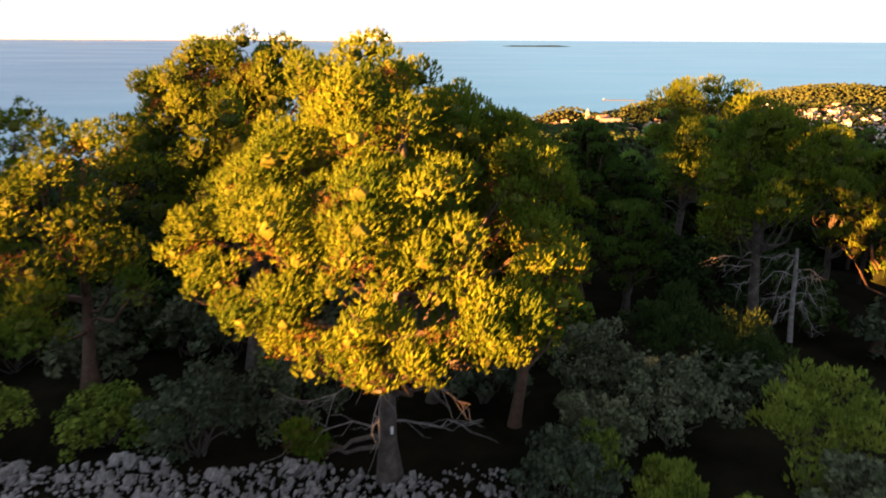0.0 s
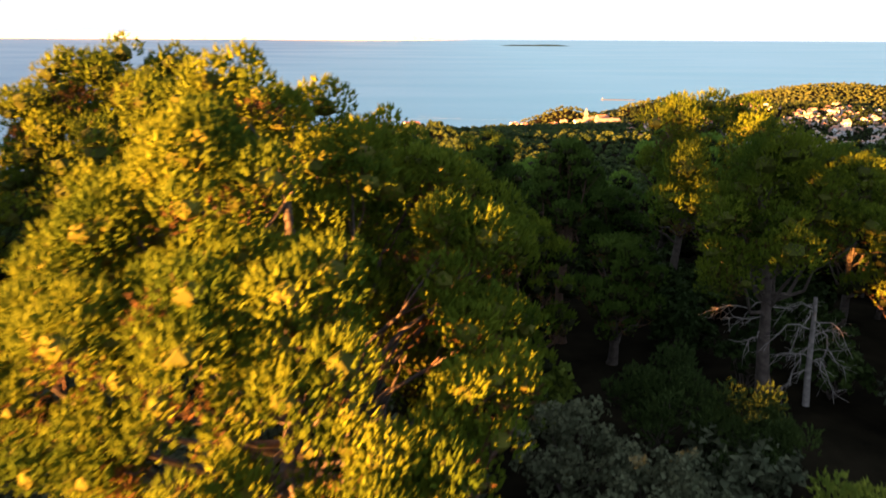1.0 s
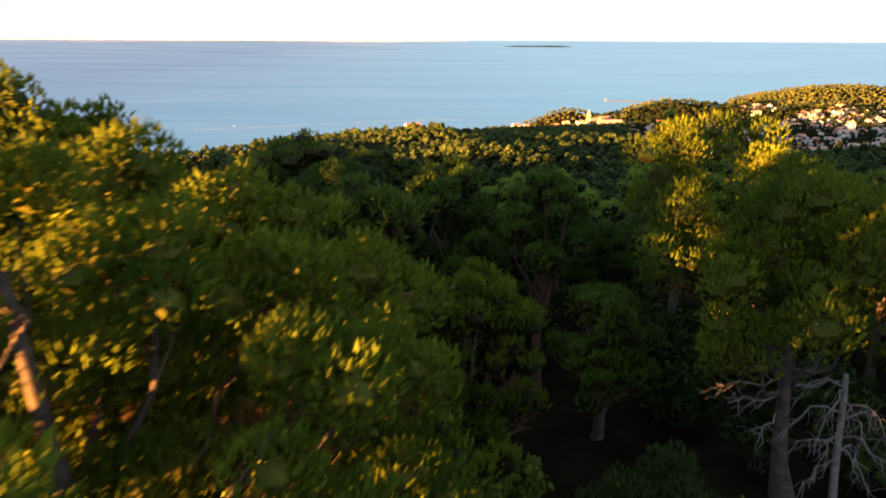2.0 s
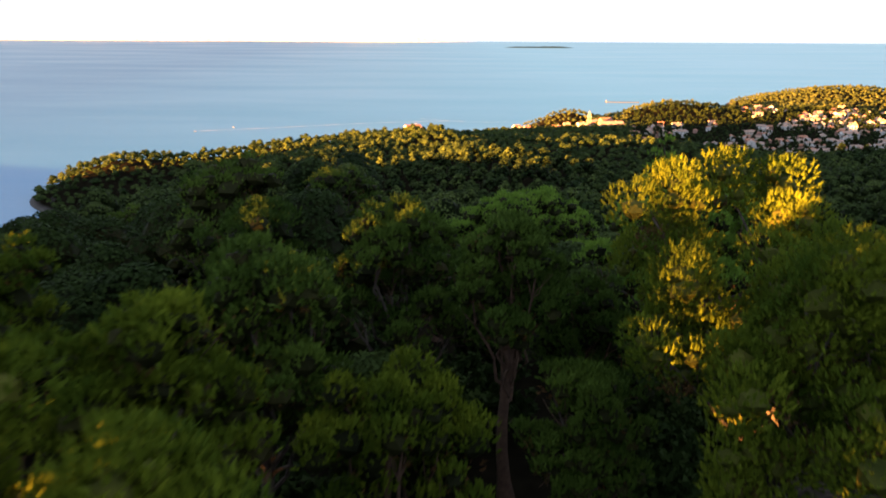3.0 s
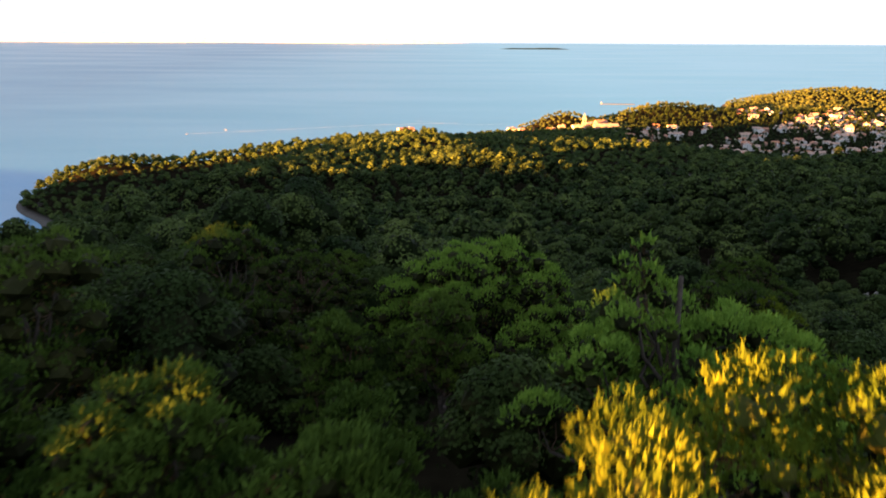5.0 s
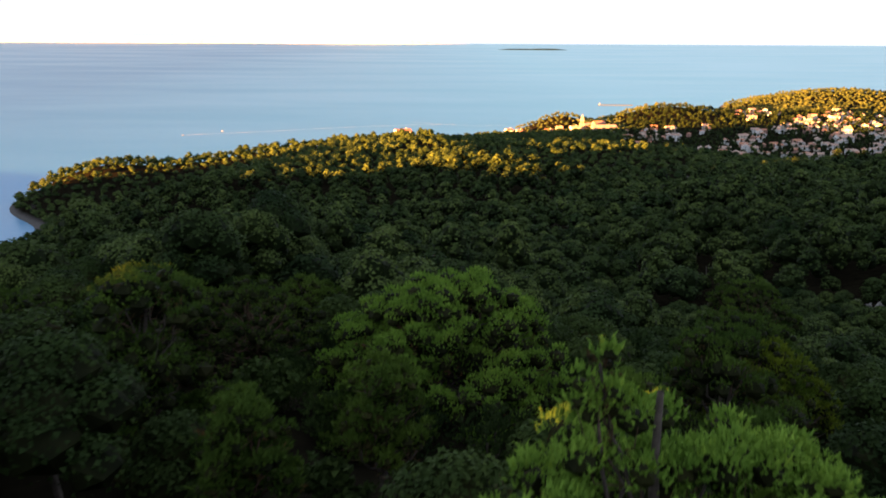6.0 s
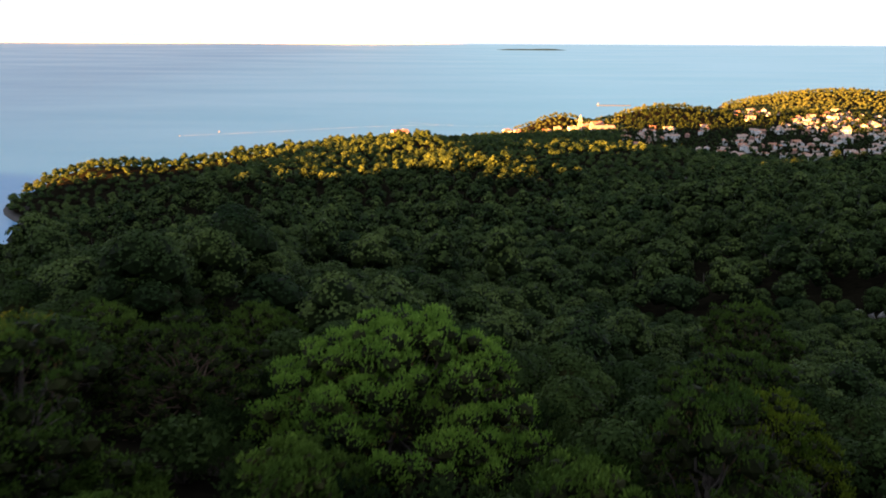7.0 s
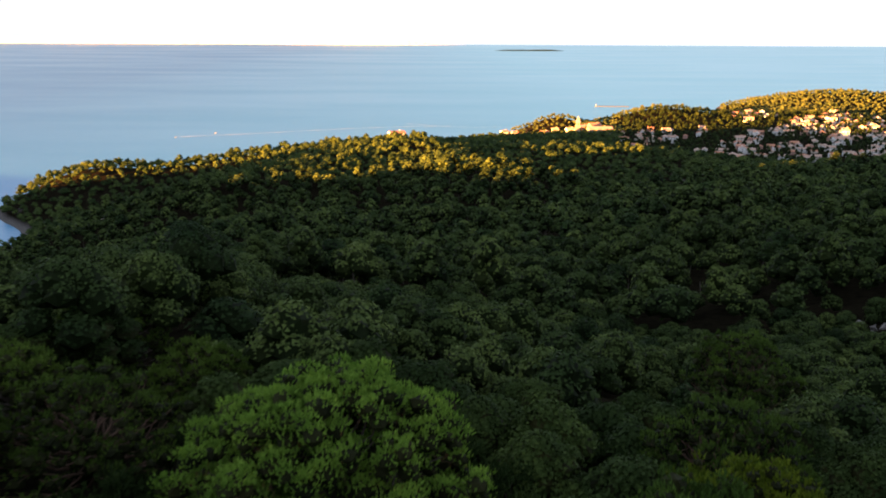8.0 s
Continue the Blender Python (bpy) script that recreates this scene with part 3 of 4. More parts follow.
detailed_pine((-4.8, 18.6, 126.0), BACK_LOBES, "tall pine with sunlit golden top behind the big pine", 11, tufts=90, each=9, blades=4, length=0.14, width=0.017, heart=0.6)
LEFT_LOBES = [(-0.8, 0.0, 6.1, 0.74), (0.7, -0.5, 5.8, 0.98), (1.2, 0.0, 4.8, 1.01), (-0.2, -1.0, 4.9, 1.08), (-1.8, 0.0, 5.3, 1.08), (0.5, -1.0, 3.9, 1.14), (-0.6, -1.5, 3.6, 1.04),
              (1.3, -0.5, 3.3, 0.78), (-0.2, -1.7, 2.4, 0.91), (2.0, -1.5, 2.8, 0.55), (-2.9, 0.0, 3.8, 1.48), (-3.0, 1.0, 5.8, 1.28), (0.4, 3.0, 5.5, 0.95)]
detailed_pine((-8.6, 17.0, 126.3), LEFT_LOBES, "dense pine with half-shaded amber foliage", 17, girth=0.16, tufts=84, each=9, blades=4, length=0.14, width=0.017, bark=RED_BARK, dry=0.3)
GOLD_LOBES = [(-1.9, 2.0, 6.6, 1.02), (-0.1, 2.9, 6.55, 1.06), (0.6, 1.6, 6.0, 1.05), (1.2, 0.6, 5.7, 0.96), (-1.0, 1.1, 5.6, 1.33), (-0.2, -0.9, 5.8, 1.3), (1.0, -1.4, 5.6, 1.03),
              (-1.0, -1.4, 4.8, 1.19), (0.3, -1.9, 4.7, 1.23), (-1.2, -1.8, 3.9, 0.93), (2.2, -0.4, 5.0, 0.95), (-1.4, 2.6, 5.4, 0.95), (1.9, 1.2, 5.2, 0.95), (0.2, 0.4, 5.4, 1.2), (-1.9, 0.2, 4.7, 0.95), (1.6, -1.6, 4.6, 0.95), (0.9, 0.2, 4.5, 1.0), (-0.4, 0.0, 4.4, 1.1)]
gold, gold_line = detailed_pine((9.4, 21.4, 125.8), GOLD_LOBES, "umbrella-shaped pine with one golden sunlit side of its top", 23, foot=(0.7, -0.4), lean=(-1.2, -0.4), girth=0.17, tufts=130, each=9, blades=6, length=0.13, width=0.012, dry=0.2, heart=0.42)
dead_branches(gold, gold_line, 9, [(2.2, 3.4), (2.6, 2.9), (1.8, 3.8), (2.4, 0.2)], 1.3)

# the dead, broken pine beside it
snag = tree_thing("dead_pine", (11.15, 20.9, 125.2), "broken dead pine trunk with bare drooping branches")
steps = np.linspace(0, 1, 7)
snag_line = np.stack([-0.3 * steps, 0.05 * np.sin(steps * 5), -0.3 + 3.6 * steps], -1)
part("trunk", as_mesh("trunk", *tube(snag_line, 0.10 - 0.05 * steps, 8), DEADWOOD, True), snag)
dead_branches(snag, snag_line, 31, [(2.4, 3.3), (2.0, 3.9), (1.6, 2.9), (2.2, 0.2), (1.8, 5.6), (1.4, 0.5), (2.7, 4.6), (1.2, 3.6), (1.5, 5.0), (2.9, 3.9), (3.0, 2.5), (2.6, 5.4)], 1.25, 0.75)


def dome_lobes(rng, h, r, count):
    """Clumps packed over a full half-ball crown that comes down to the undergrowth."""
    out = []
    for i in range(count):
        up, a = 1 - 1.05 * (i + 0.5) / count, i * 2.4 + rng.uniform(-0.3, 0.3)
        q = math.sqrt(max(0.0, 1 - up * up))
        lr = r * rng.uniform(0.15, 0.22)
        k = (r - lr) * rng.uniform(0.8, 1.06)
        out.append((k * q * math.cos(a), k * q * math.sin(a), max(0.5, h - r + (r - lr) * max(up, 0) * rng.uniform(0.93, 1.0)), lr))
    return out


# the tall pine by the gap: one narrow leader over broad shoulders
LEADER_LOBES = [(-1.5, -0.3, 7.45, 0.22), (-1.5, -0.3, 7.0, 0.4), (-1.4, -0.2, 6.4, 0.62), (-2.0, -0.5, 5.6, 0.6), (-0.8, -0.1, 5.7, 0.65), (0.0, 0.0, 5.7, 0.7), (0.9, 0.2, 5.4, 0.75), (1.7, -0.1, 5.1, 0.7), (-0.4, -0.9, 5.3, 0.85), (0.6, -0.9, 5.1, 0.8),
                (-2.2, 0.3, 5.1, 0.8), (-1.3, -1.1, 4.7, 0.8), (1.4, 0.9, 4.9, 0.8), (0.2, 1.0, 5.4, 0.8), (2.2, 0.3, 4.5, 0.7), (-2.9, -0.2, 4.2, 0.7), (1.4, -1.0, 4.2, 0.8), (-0.2, -1.4, 4.1, 0.8), (-1.0, 0.9, 5.2, 0.8), (-2.2, -1.0, 3.7, 0.8), (0.3, 0.0, 4.2, 1.0), (-1.0, 0.0, 4.3, 1.0)]
detailed_pine((11.2, 30.5, 124.9), LEADER_LOBES, "tall bright green pine with one narrow leader", 105, foot=(-0.6, 0.0), girth=0.16, tufts=70, each=6, blades=3, length=0.15, width=0.024, dry=0.05, sides=3, up=1.0, mat=YOUNG, heart=0.7)

# pines round the clearing and down the slope: x, y, height of the top, crown radius
# (2.0, 15.3), (0.0, 16.6) and (-2.8, 21.6): added to block low sun
NEAR_PINES = [(3.2, 20.8, 130.7, 2.1), (0.6, 18.8, 132.6, 1.7), (3.0, 27.0, 131.6, 1.9), (5.4, 25.7, 131.7, 1.6), (-0.3, 28.0, 131.4, 2.3), (5.0, 31.5, 129.0, 1.8), (13.6, 20.4, 131.9, 2.3),
              (15.0, 26.6, 131.4, 2.4), (6.7, 38.5, 128.4, 1.5), (3.8, 36.2, 128.7, 1.5), (-3.2, 35.0, 131.2, 2.8), (-9.0, 26.0, 132.6, 2.9), (-13.5, 20.0, 130.4, 2.6), (-0.4, 42.4, 129.3, 2.6), (-5.5, 23.5, 131.4, 2.2), (-2.8, 21.6, 132.3, 1.7), (1.0, 22.2, 132.2, 1.9),
              (8.3, 47.9, 127.5, 5.1), (0.5, 50.5, 126.2, 3.4), (-7.0, 46.0, 127.4, 3.2), (16.6, 42.5, 127.5, 2.7), (-13.0, 33.0, 129.0, 3.0), (12.2, 38.0, 128.3, 1.9), (14.6, 36.0, 128.3, 2.0), (2.0, 15.3, 131.2, 1.7), (0.0, 16.6, 131.6, 1.7), (6.6, 23.8, 129.2, 1.6), (7.5, 27.4, 129.8, 1.8)]
# broad domes that stand out of the wood farther down
HILL_PINES = [(-4.2, 54.5, 125.1, 3.0), (-5.0, 64.5, 123.3, 3.5), (6.0, 43.4, 125.4, 2.2), (1.0, 42.6, 125.2, 1.9), (1.5, 58.0, 123.6, 2.4), (21.4, 52.0, 124.0, 3.4), (-15.8, 72.0, 121.5, 3.4), (13.6, 43.4, 125.0, 1.9), (26.5, 63.0, 121.8, 3.0), (-15.0, 56.0, 124.4, 3.3), (19.6, 46.6, 125.2, 3.0)]
for i, (x, y, top, r) in enumerate(NEAR_PINES + HILL_PINES):
    rng = np.random.default_rng(100 + i)
    hill = i >= len(NEAR_PINES)
    g = land(x, y) - 0.1
    h = top - g
    wide = r > 3.1 or hill
    lobes = dome_lobes(rng, h, r, 84 if r > 4 else 64) if wide else pine_lobes(rng, h, r, max(h - r * 1.9, h * 0.15), 17)
    inner = [(0, 0, h - r * f, r * 0.42) for f in (0.75, 1.15, 1.6) if h - r * f > 1]
    detailed_pine((x, y, g), lobes + inner, "broad pine with a full rounded bright green crown" if r > 4 else "broad pine with a full domed green crown in the wood" if wide else "mature pine with a rounded dark green crown", 100 + i, girth=0.15,
                  tufts=60 if r > 4 else 54 if y < 34 else 17 if wide else 34, each=4 if wide and r < 4 else 6, blades=3, length=0.2 if hill else 0.16, width=0.036 if hill else 0.028, bark=RED_BARK if i % 3 == 0 else BARK, dry=0.05 if r > 4 else 0.0 if wide else 0.1, sides=3, up=1.2, mat=YOUNG if r > 4 else NEEDLES if (x, y) == (19.6, 46.6) else DOME if wide else NEEDLES if y < 22 else HALF_SHADE_NEEDLES if x > -5 else SHADE_NEEDLES, heart=0.75)


def clump_crown(seed, h, r, base, lobes, leaves, leaf):
    """A rounded crown of packed clumps, on a pine high over the ground, on a bush down to it; leafy outside, a solid
    core inside.
    """
    rng = np.random.default_rng(seed)
    big = []
    for i in range(lobes):
        q, a = math.sqrt(i / lobes), i * 2.4 + rng.uniform(-0.4, 0.4)
        lr = r * rng.uniform(0.8, 1.2) * (1.5 / math.sqrt(lobes + 1))
        rad = (r - 0.75 * lr) * q * rng.uniform(0.85, 1.08)
        z = h - 0.85 * lr - (h - base - lr) * q ** 2.2 + rng.uniform(-0.1, 0.06) * r
        big.append((rad * math.cos(a), rad * math.sin(a), max(z, 0.5 * lr), lr))
    big = np.array(big)
    many = np.maximum(4, leaves * (big[:, 3] / big[:, 3].mean()) ** 2).astype(int)
    c, lr = np.repeat(big[:, :3], many, 0), np.repeat(big[:, 3], many)
    squat = np.array([1, 1, 0.85])
    # leaves crowd the top, so a dark core stands for the shaded sides
    d = unit(rng.normal(size=c.shape) + np.array([0, 0, 1.6]))
    p = c + d * (lr * rng.uniform(0.86, 1.1, len(lr)))[:, None] * squat
    open_air = (np.linalg.norm((p[:, None] - big[None, :, :3]) / squat, axis=2) > 0.84 * big[None, :, 3]).all(1)
    p, d = p[open_air], d[open_air]
    out = unit(p - np.array([0, 0, base + 0.15 * (h - base)]))
    n = unit(d + rng.normal(0, 0.4, d.shape))
    a = unit(np.cross(n, rng.normal(size=n.shape)))
    b = np.cross(n, a)
    s = (leaf * rng.uniform(0.6, 1.4, len(p)))[:, None]
    shell = outward(np.stack([p - s * 0.55 * a - s * 0.35 * b, p + s * 0.55 * a - s * 0.35 * b, p + s * 0.75 * b], 1), unit(0.7 * d + 0.2 * n + 0.5 * out))
    body = (GEM_V, GEM_F) if leaf > 0.5 else (BALL_V, BALL_F)
    k = len(body[0])
    dd = np.tile(body[0], (lobes, 1))
    v = np.repeat(big[:, :3], k, 0) + dd * (np.repeat(big[:, 3], k) * 0.84 * rng.uniform(0.9, 1.1, k * lobes))[:, None] * squat
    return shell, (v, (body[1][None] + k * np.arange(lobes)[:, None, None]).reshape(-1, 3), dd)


def trunk_arrays(seed, h, base, girth=0.16, sides=5):
    rng = np.random.default_rng(seed)
    s = np.linspace(0, 1, 4)
    a = rng.uniform(0, 6.28)
    return tube(np.stack([0.5 * math.cos(a) * s ** 2, 0.5 * math.sin(a) * s ** 2, -0.8 + (base + 0.8 + 0.5 * (h - base)) * s], -1), girth * (1 - 0.7 * s), sides)


def wood_spots(rng, y0, y1, gap, keep, wide=0.68, margin=26):
    """Spots for trees, spread evenly over the slope between two distances."""
    spots = []
    for y in np.arange(y0, y1, gap):
        half = wide * max(y, 0) + margin
        for x in np.arange(-half, half + gap, gap):
            px, py = x + rng.uniform(-0.42, 0.42) * gap, y + rng.uniform(-0.42, 0.42) * gap
            if keep(px, py):
                spots.append((px, py))
    return spots


def free_of_pines(x, y):
    if any(math.hypot(x - a, y - b) < c * 0.8 + (2.4 if c > 4 else 0.9) for a, b, _, c in NEAR_PINES + HILL_PINES):
        return False
    for a, b, c in ((11.0, 30.5, 3.3), (-0.5, 13.2, 5.5), (-4.8, 18.6, 3.4), (-8.6, 17, 4.0), (9.4, 21.4, 3.6), (11, 20.9, 2.4), (6, 15.5, 4.5)):
        if math.hypot(x - a, y - b) < c:
            return False
    return land(x, y) > 3


SINGLE_TO = 62.0      # trees nearer than this stand as things of their own
rng = np.random.default_rng(41)
SIZES = [(6.0, 2.5, 2.8, False), (5.2, 2.2, 2.2, False), (4.6, 2.0, 1.8, False), (5.6, 2.8, 2.6, False), (2.6, 1.7, 0.3, True), (2.2, 1.4, 0.2, True), (3.0, 1.9, 0.5, True), (1.8, 1.5, 0.1, True)]     # height, crown radius, crown base, a bush
mid_kinds = []
for k, (h, r, base, low) in enumerate(SIZES):
    leaves, core = clump_crown(200 + k, h, r, base, 10 if low else 13, 440, 0.112)
    mid_kinds.append((leafy("crown", leaves, SHADE_NEEDLES, core, SHADE_TANGLE), as_mesh("trunk", *trunk_arrays(210 + k, h, base, 0.12 if low else 0.14, 7), BARK, True)))


inside = lambda x, y: abs(x - 2) < 0.62 * y + 5
near_spots = wood_spots(rng, 19, 36, 4.2, free_of_pines) + wood_spots(rng, 36, SINGLE_TO, 3.0, free_of_pines)
WOOD_LABEL = ("young pine with a clumped dark green crown in the hillside wood", "low rounded dark green evergreen bush on the slope")
first = {}
for x, y in near_spots:
    if not inside(x, y):
        continue
    pines = y < 36 or x < 0.5 - 0.12 * (y - 36)
    k = int(rng.integers(4)) if pines and rng.random() < 0.8 else 4 + int(rng.integers(4))
    s = rng.uniform(0.75, 1.0) if k < 4 else rng.uniform(0.8, 1.35)
    m = pose(x, y, land(x, y) - 0.1, 0, 0, rng.uniform(0, 360)) @ Matrix.Diagonal((s, s, s * rng.uniform(0.85, 1.1), 1))
    if k not in first:
        first[k] = tagged(new("pine_tree" if k < 4 else "evergreen_bush"), WOOD_LABEL[k > 3], "tree" if k < 4 else "bush", "pines of the hillside wood" if k < 4 else "bushes of the slope")
        part("trunk" if k < 4 else "stem", mid_kinds[k][1], first[k])
        part("crown", mid_kinds[k][0], first[k])
        first[k].matrix_basis = m
    else:
        copy_thing(first[k], Matrix.Identity(4)).matrix_basis = m


def is_village(x, y):
    return 690 < y < 1010 and 225 < x + 0.25 * (850 - y) and x < 760


def scatter(name, spots, kinds, rng, mat, label, tall=(0.7, 1.1), wide=1.0, inside_mat=None):
    """Many far trees as one mass, each with a tone of its own."""
    leaves, cores, tones = [], [], [[], []]
    xy = np.array(spots)
    for (x, y), z in zip(spots, hills(xy[:, 0], xy[:, 1])):
        kind = kinds[int(rng.integers(len(kinds)))]
        s, a = rng.uniform(*tall), rng.uniform(0, 6.283)
        c, d = math.cos(a) * s * wide, math.sin(a) * s * wide
        rot = np.array([[c, d, 0], [-d, c, 0], [0, 0, s * rng.uniform(0.9, 1.1)]])
        own = np.clip(rng.normal(0.5, 0.25), 0, 1)
        for (v, f, n), pile, tone in zip(kind, (leaves, cores), tones):
            pile.append((v @ rot + np.array([x, y, z]), f, unit(n @ rot)))
            tone.append(np.full(len(v), own, np.float32))
    me = leafy(name, join(leaves), mat, join(cores), inside_mat or SHADE_CORE)
    me.attributes.new("tone", "FLOAT", "POINT").data.foreach_set("value", np.concatenate(tones[0] + tones[1]))
    return tagged(new(name, me), label, "forest", kind="stuff")


OUTCROPS = ((10.9, 66.3, 2.6), (25.2, 68.8, 3.2), (22.6, 61.0, 3.2), (22.5, 67.8, 2.2), (70.0, 119.7, 2.2))


def on_land(x, y):
    return all(math.hypot(x - a, (y - b) * 0.6 - 0.6) > c for a, b, c in OUTCROPS) and land(x, y) > 1.1 and not is_village(x, y) and math.hypot(x + 26, y - 742) > 17


def crown_kinds(seed, sizes, lobes, leaves, leaf):
    return [clump_crown(seed + k, h, r, base, lobes, leaves, leaf) for k, (h, r, base) in enumerate(sizes)]


UMBRELLAS = [(9.6, 3.4, 4.6), (8.4, 3.1, 3.6), (7.6, 3.6, 3.8), (10.4, 2.8, 5.0), (6.4, 2.9, 2.4)]      # height, crown radius, crown base
CUSHIONS = [(2.6, 1.7, 0.3), (2.2, 1.4, 0.2), (3.0, 1.9, 0.5), (1.8, 1.6, 0.1), (3.6, 1.9, 1.0)]
rng = np.random.default_rng(57)
side_spots = [p for p in near_spots if not inside(*p)][::2]
crest_rng = np.random.default_rng(7)
# unseen trees and bushes, added only to shade parts of the clearing
shade_crest_spots = [(x + crest_rng.uniform(-1.5, 1.5), y + crest_rng.uniform(-1.5, 1.5)) for x in np.arange(-120, -22, 4.6) for y in np.arange(-75, 62, 4.6) if x < -26 - 0.85 * max(y - 4, 0)]
across = lambda p: -0.574 * p[0] + 0.819 * p[1]     # a gap is left where the low sun should reach the clearing
high_spots = [p for p in shade_crest_spots if across(p) < 5.3 or 24.5 < across(p) < 33]
slim_shade_spots = [(-0.574 * u + 0.819 * v, 0.819 * u + 0.574 * v) for k, v in enumerate(np.arange(-78, -44, 2.2)) for u in ((14.3, 15.9, 19.1)[k % 3], (15.1, 16.2, 19.3)[k % 3])]
low_spots = [p for p in shade_crest_spots if across(p) <= 24.5]
young_spots = [p for p in shade_crest_spots if across(p) >= 33]
scatter("pine_wood", high_spots, crown_kinds(310, UMBRELLAS, 8, 24, 0.6), crest_rng, CANOPY, "unseen tall pine wood added on the crest to cast shade", (0.85, 1.1))
scatter("pine_wood", slim_shade_spots, crown_kinds(310, UMBRELLAS, 8, 40, 0.4), crest_rng, CANOPY, "unseen slender pines added on the crest to cast narrow shade", (0.74, 0.9), 0.45)
scatter("bush_cover", low_spots, crown_kinds(310, CUSHIONS, 8, 24, 0.4), crest_rng, CANOPY, "unseen low bushes added on the crest to cast low shade", (0.85, 1.2))
scatter("pine_wood", young_spots, crown_kinds(310, UMBRELLAS, 8, 24, 0.6), crest_rng, CANOPY, "unseen young pine wood added along the crest for shade", (0.32, 0.48))
scatter("pine_wood", side_spots, crown_kinds(310, UMBRELLAS, 8, 24, 0.6), rng, CANOPY, "pine wood at the side of the slope", (0.6, 0.9))
pine_side = lambda x, y: x < 4 - 0.16 * (y - 36)       # taller pines on this side of the slope, low bushes on the other
scatter("pine_wood", wood_spots(rng, SINGLE_TO, 125, 4.4, lambda x, y: on_land(x, y) and pine_side(x, y), 0.63, 12), crown_kinds(300, UMBRELLAS, 13, 250, 0.19), rng, CANOPY, "dense dark green pines on the slope below the crest", (0.55, 0.95))
scatter("bush_cover", wood_spots(rng, SINGLE_TO, 125, 2.9, lambda x, y: on_land(x, y) and not pine_side(x, y), 0.63, 12), crown_kinds(306, CUSHIONS, 9, 115, 0.152), rng, CANOPY, "low rounded evergreen bushes covering the slope", (0.75, 1.45))
scatter("pine_wood", wood_spots(rng, 125, 240, 5.4, on_land, 0.63, 10), crown_kinds(312, UMBRELLAS, 9, 70, 0.38), rng, CANOPY, "dense dark green umbrella pines covering the valley", (0.5, 1.15))
scatter("pine_wood", wood_spots(rng, 240, 440, 6.8, on_land, 0.63, 10), crown_kinds(318, UMBRELLAS, 7, 30, 0.75), rng, CANOPY, "dense pine wood on the lower slopes", (0.65, 1.35))
scatter("pine_wood", wood_spots(rng, 440, 860, 6.5, on_land, 0.63, 10), crown_kinds(324, UMBRELLAS, 5, 18, 0.86), rng, CANOPY, "pine wood on the headland, its ridge sunlit gold", (0.5, 0.9), 1.3, inside_mat=CANOPY)
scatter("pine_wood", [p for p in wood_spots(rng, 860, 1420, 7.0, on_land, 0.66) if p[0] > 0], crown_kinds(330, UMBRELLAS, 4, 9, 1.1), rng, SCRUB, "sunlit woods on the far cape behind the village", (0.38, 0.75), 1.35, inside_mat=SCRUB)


def bare_trunks(name, spots, rng, label, tall, radius):
    """The slim trunks that show between the crowns, as one mass."""
    pieces = []
    for x, y in spots:
        z, a, h = land(x, y), rng.uniform(0, 6.283), rng.uniform(*tall)
        top = (x + 0.5 * math.cos(a), y + 0.5 * math.sin(a), z + h)
        pieces.append(tube([(x, y, z - 0.5), ((x + top[0]) / 2, (y + top[1]) / 2 - 0.1, z + h * 0.5), top], [radius, radius * 0.85, radius * 0.5], 4))
    tagged(new(name, as_mesh(name, *join(pieces), BARK)), label, "forest", kind="stuff")


rng = np.random.default_rng(58)
bare_trunks("trunk_stand", [(x, y - 1.2) for x, y in wood_spots(rng, 150, 420, 11.0, on_land, 0.66, 8)], rng, "slim grey trunks between the crowns of the wood", (3.0, 5.0), 0.13)


# ---- the clearing: shrubs and stones ----
def bush(base, r, h, mat, seed, label, leaf=0.085, count=60, kind="leaf", group=""):
    """A shrub: stems from one foot and a leafy, uneven crown down to the ground."""
    rng = np.random.default_rng(seed)
    thing = tagged(new("shrub"), label, "bush", group)
    thing.location = base
    lobes = []
    for i in range(9):
        a, q = i * 2.4, math.sqrt((i + 0.5) / 9)
        lobes.append((r * 0.7 * q * math.cos(a), r * 0.7 * q * math.sin(a), h * (0.72 - 0.42 * q + rng.uniform(-0.08, 0.12)), r * rng.uniform(0.36, 0.5)))
    stems = [tube(bent(rng, (0, 0, -0.1), (x * 0.9, y * 0.9, z), 5, 0.0, 0.06), np.linspace(0.03, 0.008, 5), 5) for x, y, z, _ in lobes]
    part("stem", as_mesh("stem", *join(stems), BARK), thing)
    puffs = puffs_of(rng, lobes, 7, 0.42)
    data = flakes(rng, *puffs, count, leaf, 0.8, 0.3) if kind == "leaf" else brushes(rng, *puffs, count // 2, 4, leaf * 1.7, leaf * 0.2)
    part("foliage", leafy("foliage", data, mat), thing)
    return thing


GREY, YELLOW = "grey-green leafy shrub at the edge of the clearing", "young yellow-green pine bush beside the stones"
bush((-5.1, 14.2, land(-5.1, 14.2)), 1.5, 2.9, OAK, 501, GREY)
bush((-3.2, 15.2, land(-3.2, 15.2)), 1.4, 2.6, OAK, 502, GREY)
bush((-7.3, 14.8, land(-7.3, 14.8)), 1.2, 1.6, SHRUB, 503, "low dark green shrub behind the stones")
bush((2.5, 11.9, land(2.5, 11.9)), 1.15, 2.2, OAK, 504, GREY)
bush((2.9, 12.3, land(2.9, 12.3)), 0.8, 1.9, SHRUB, 505, YELLOW, kind="needle")
bush((3.3, 13.2, land(3.3, 13.2)), 1.25, 2.8, OAK, 513, GREY)
bush((5.3, 14.6, land(5.3, 14.6)), 1.5, 2.5, OAK, 506, GREY)
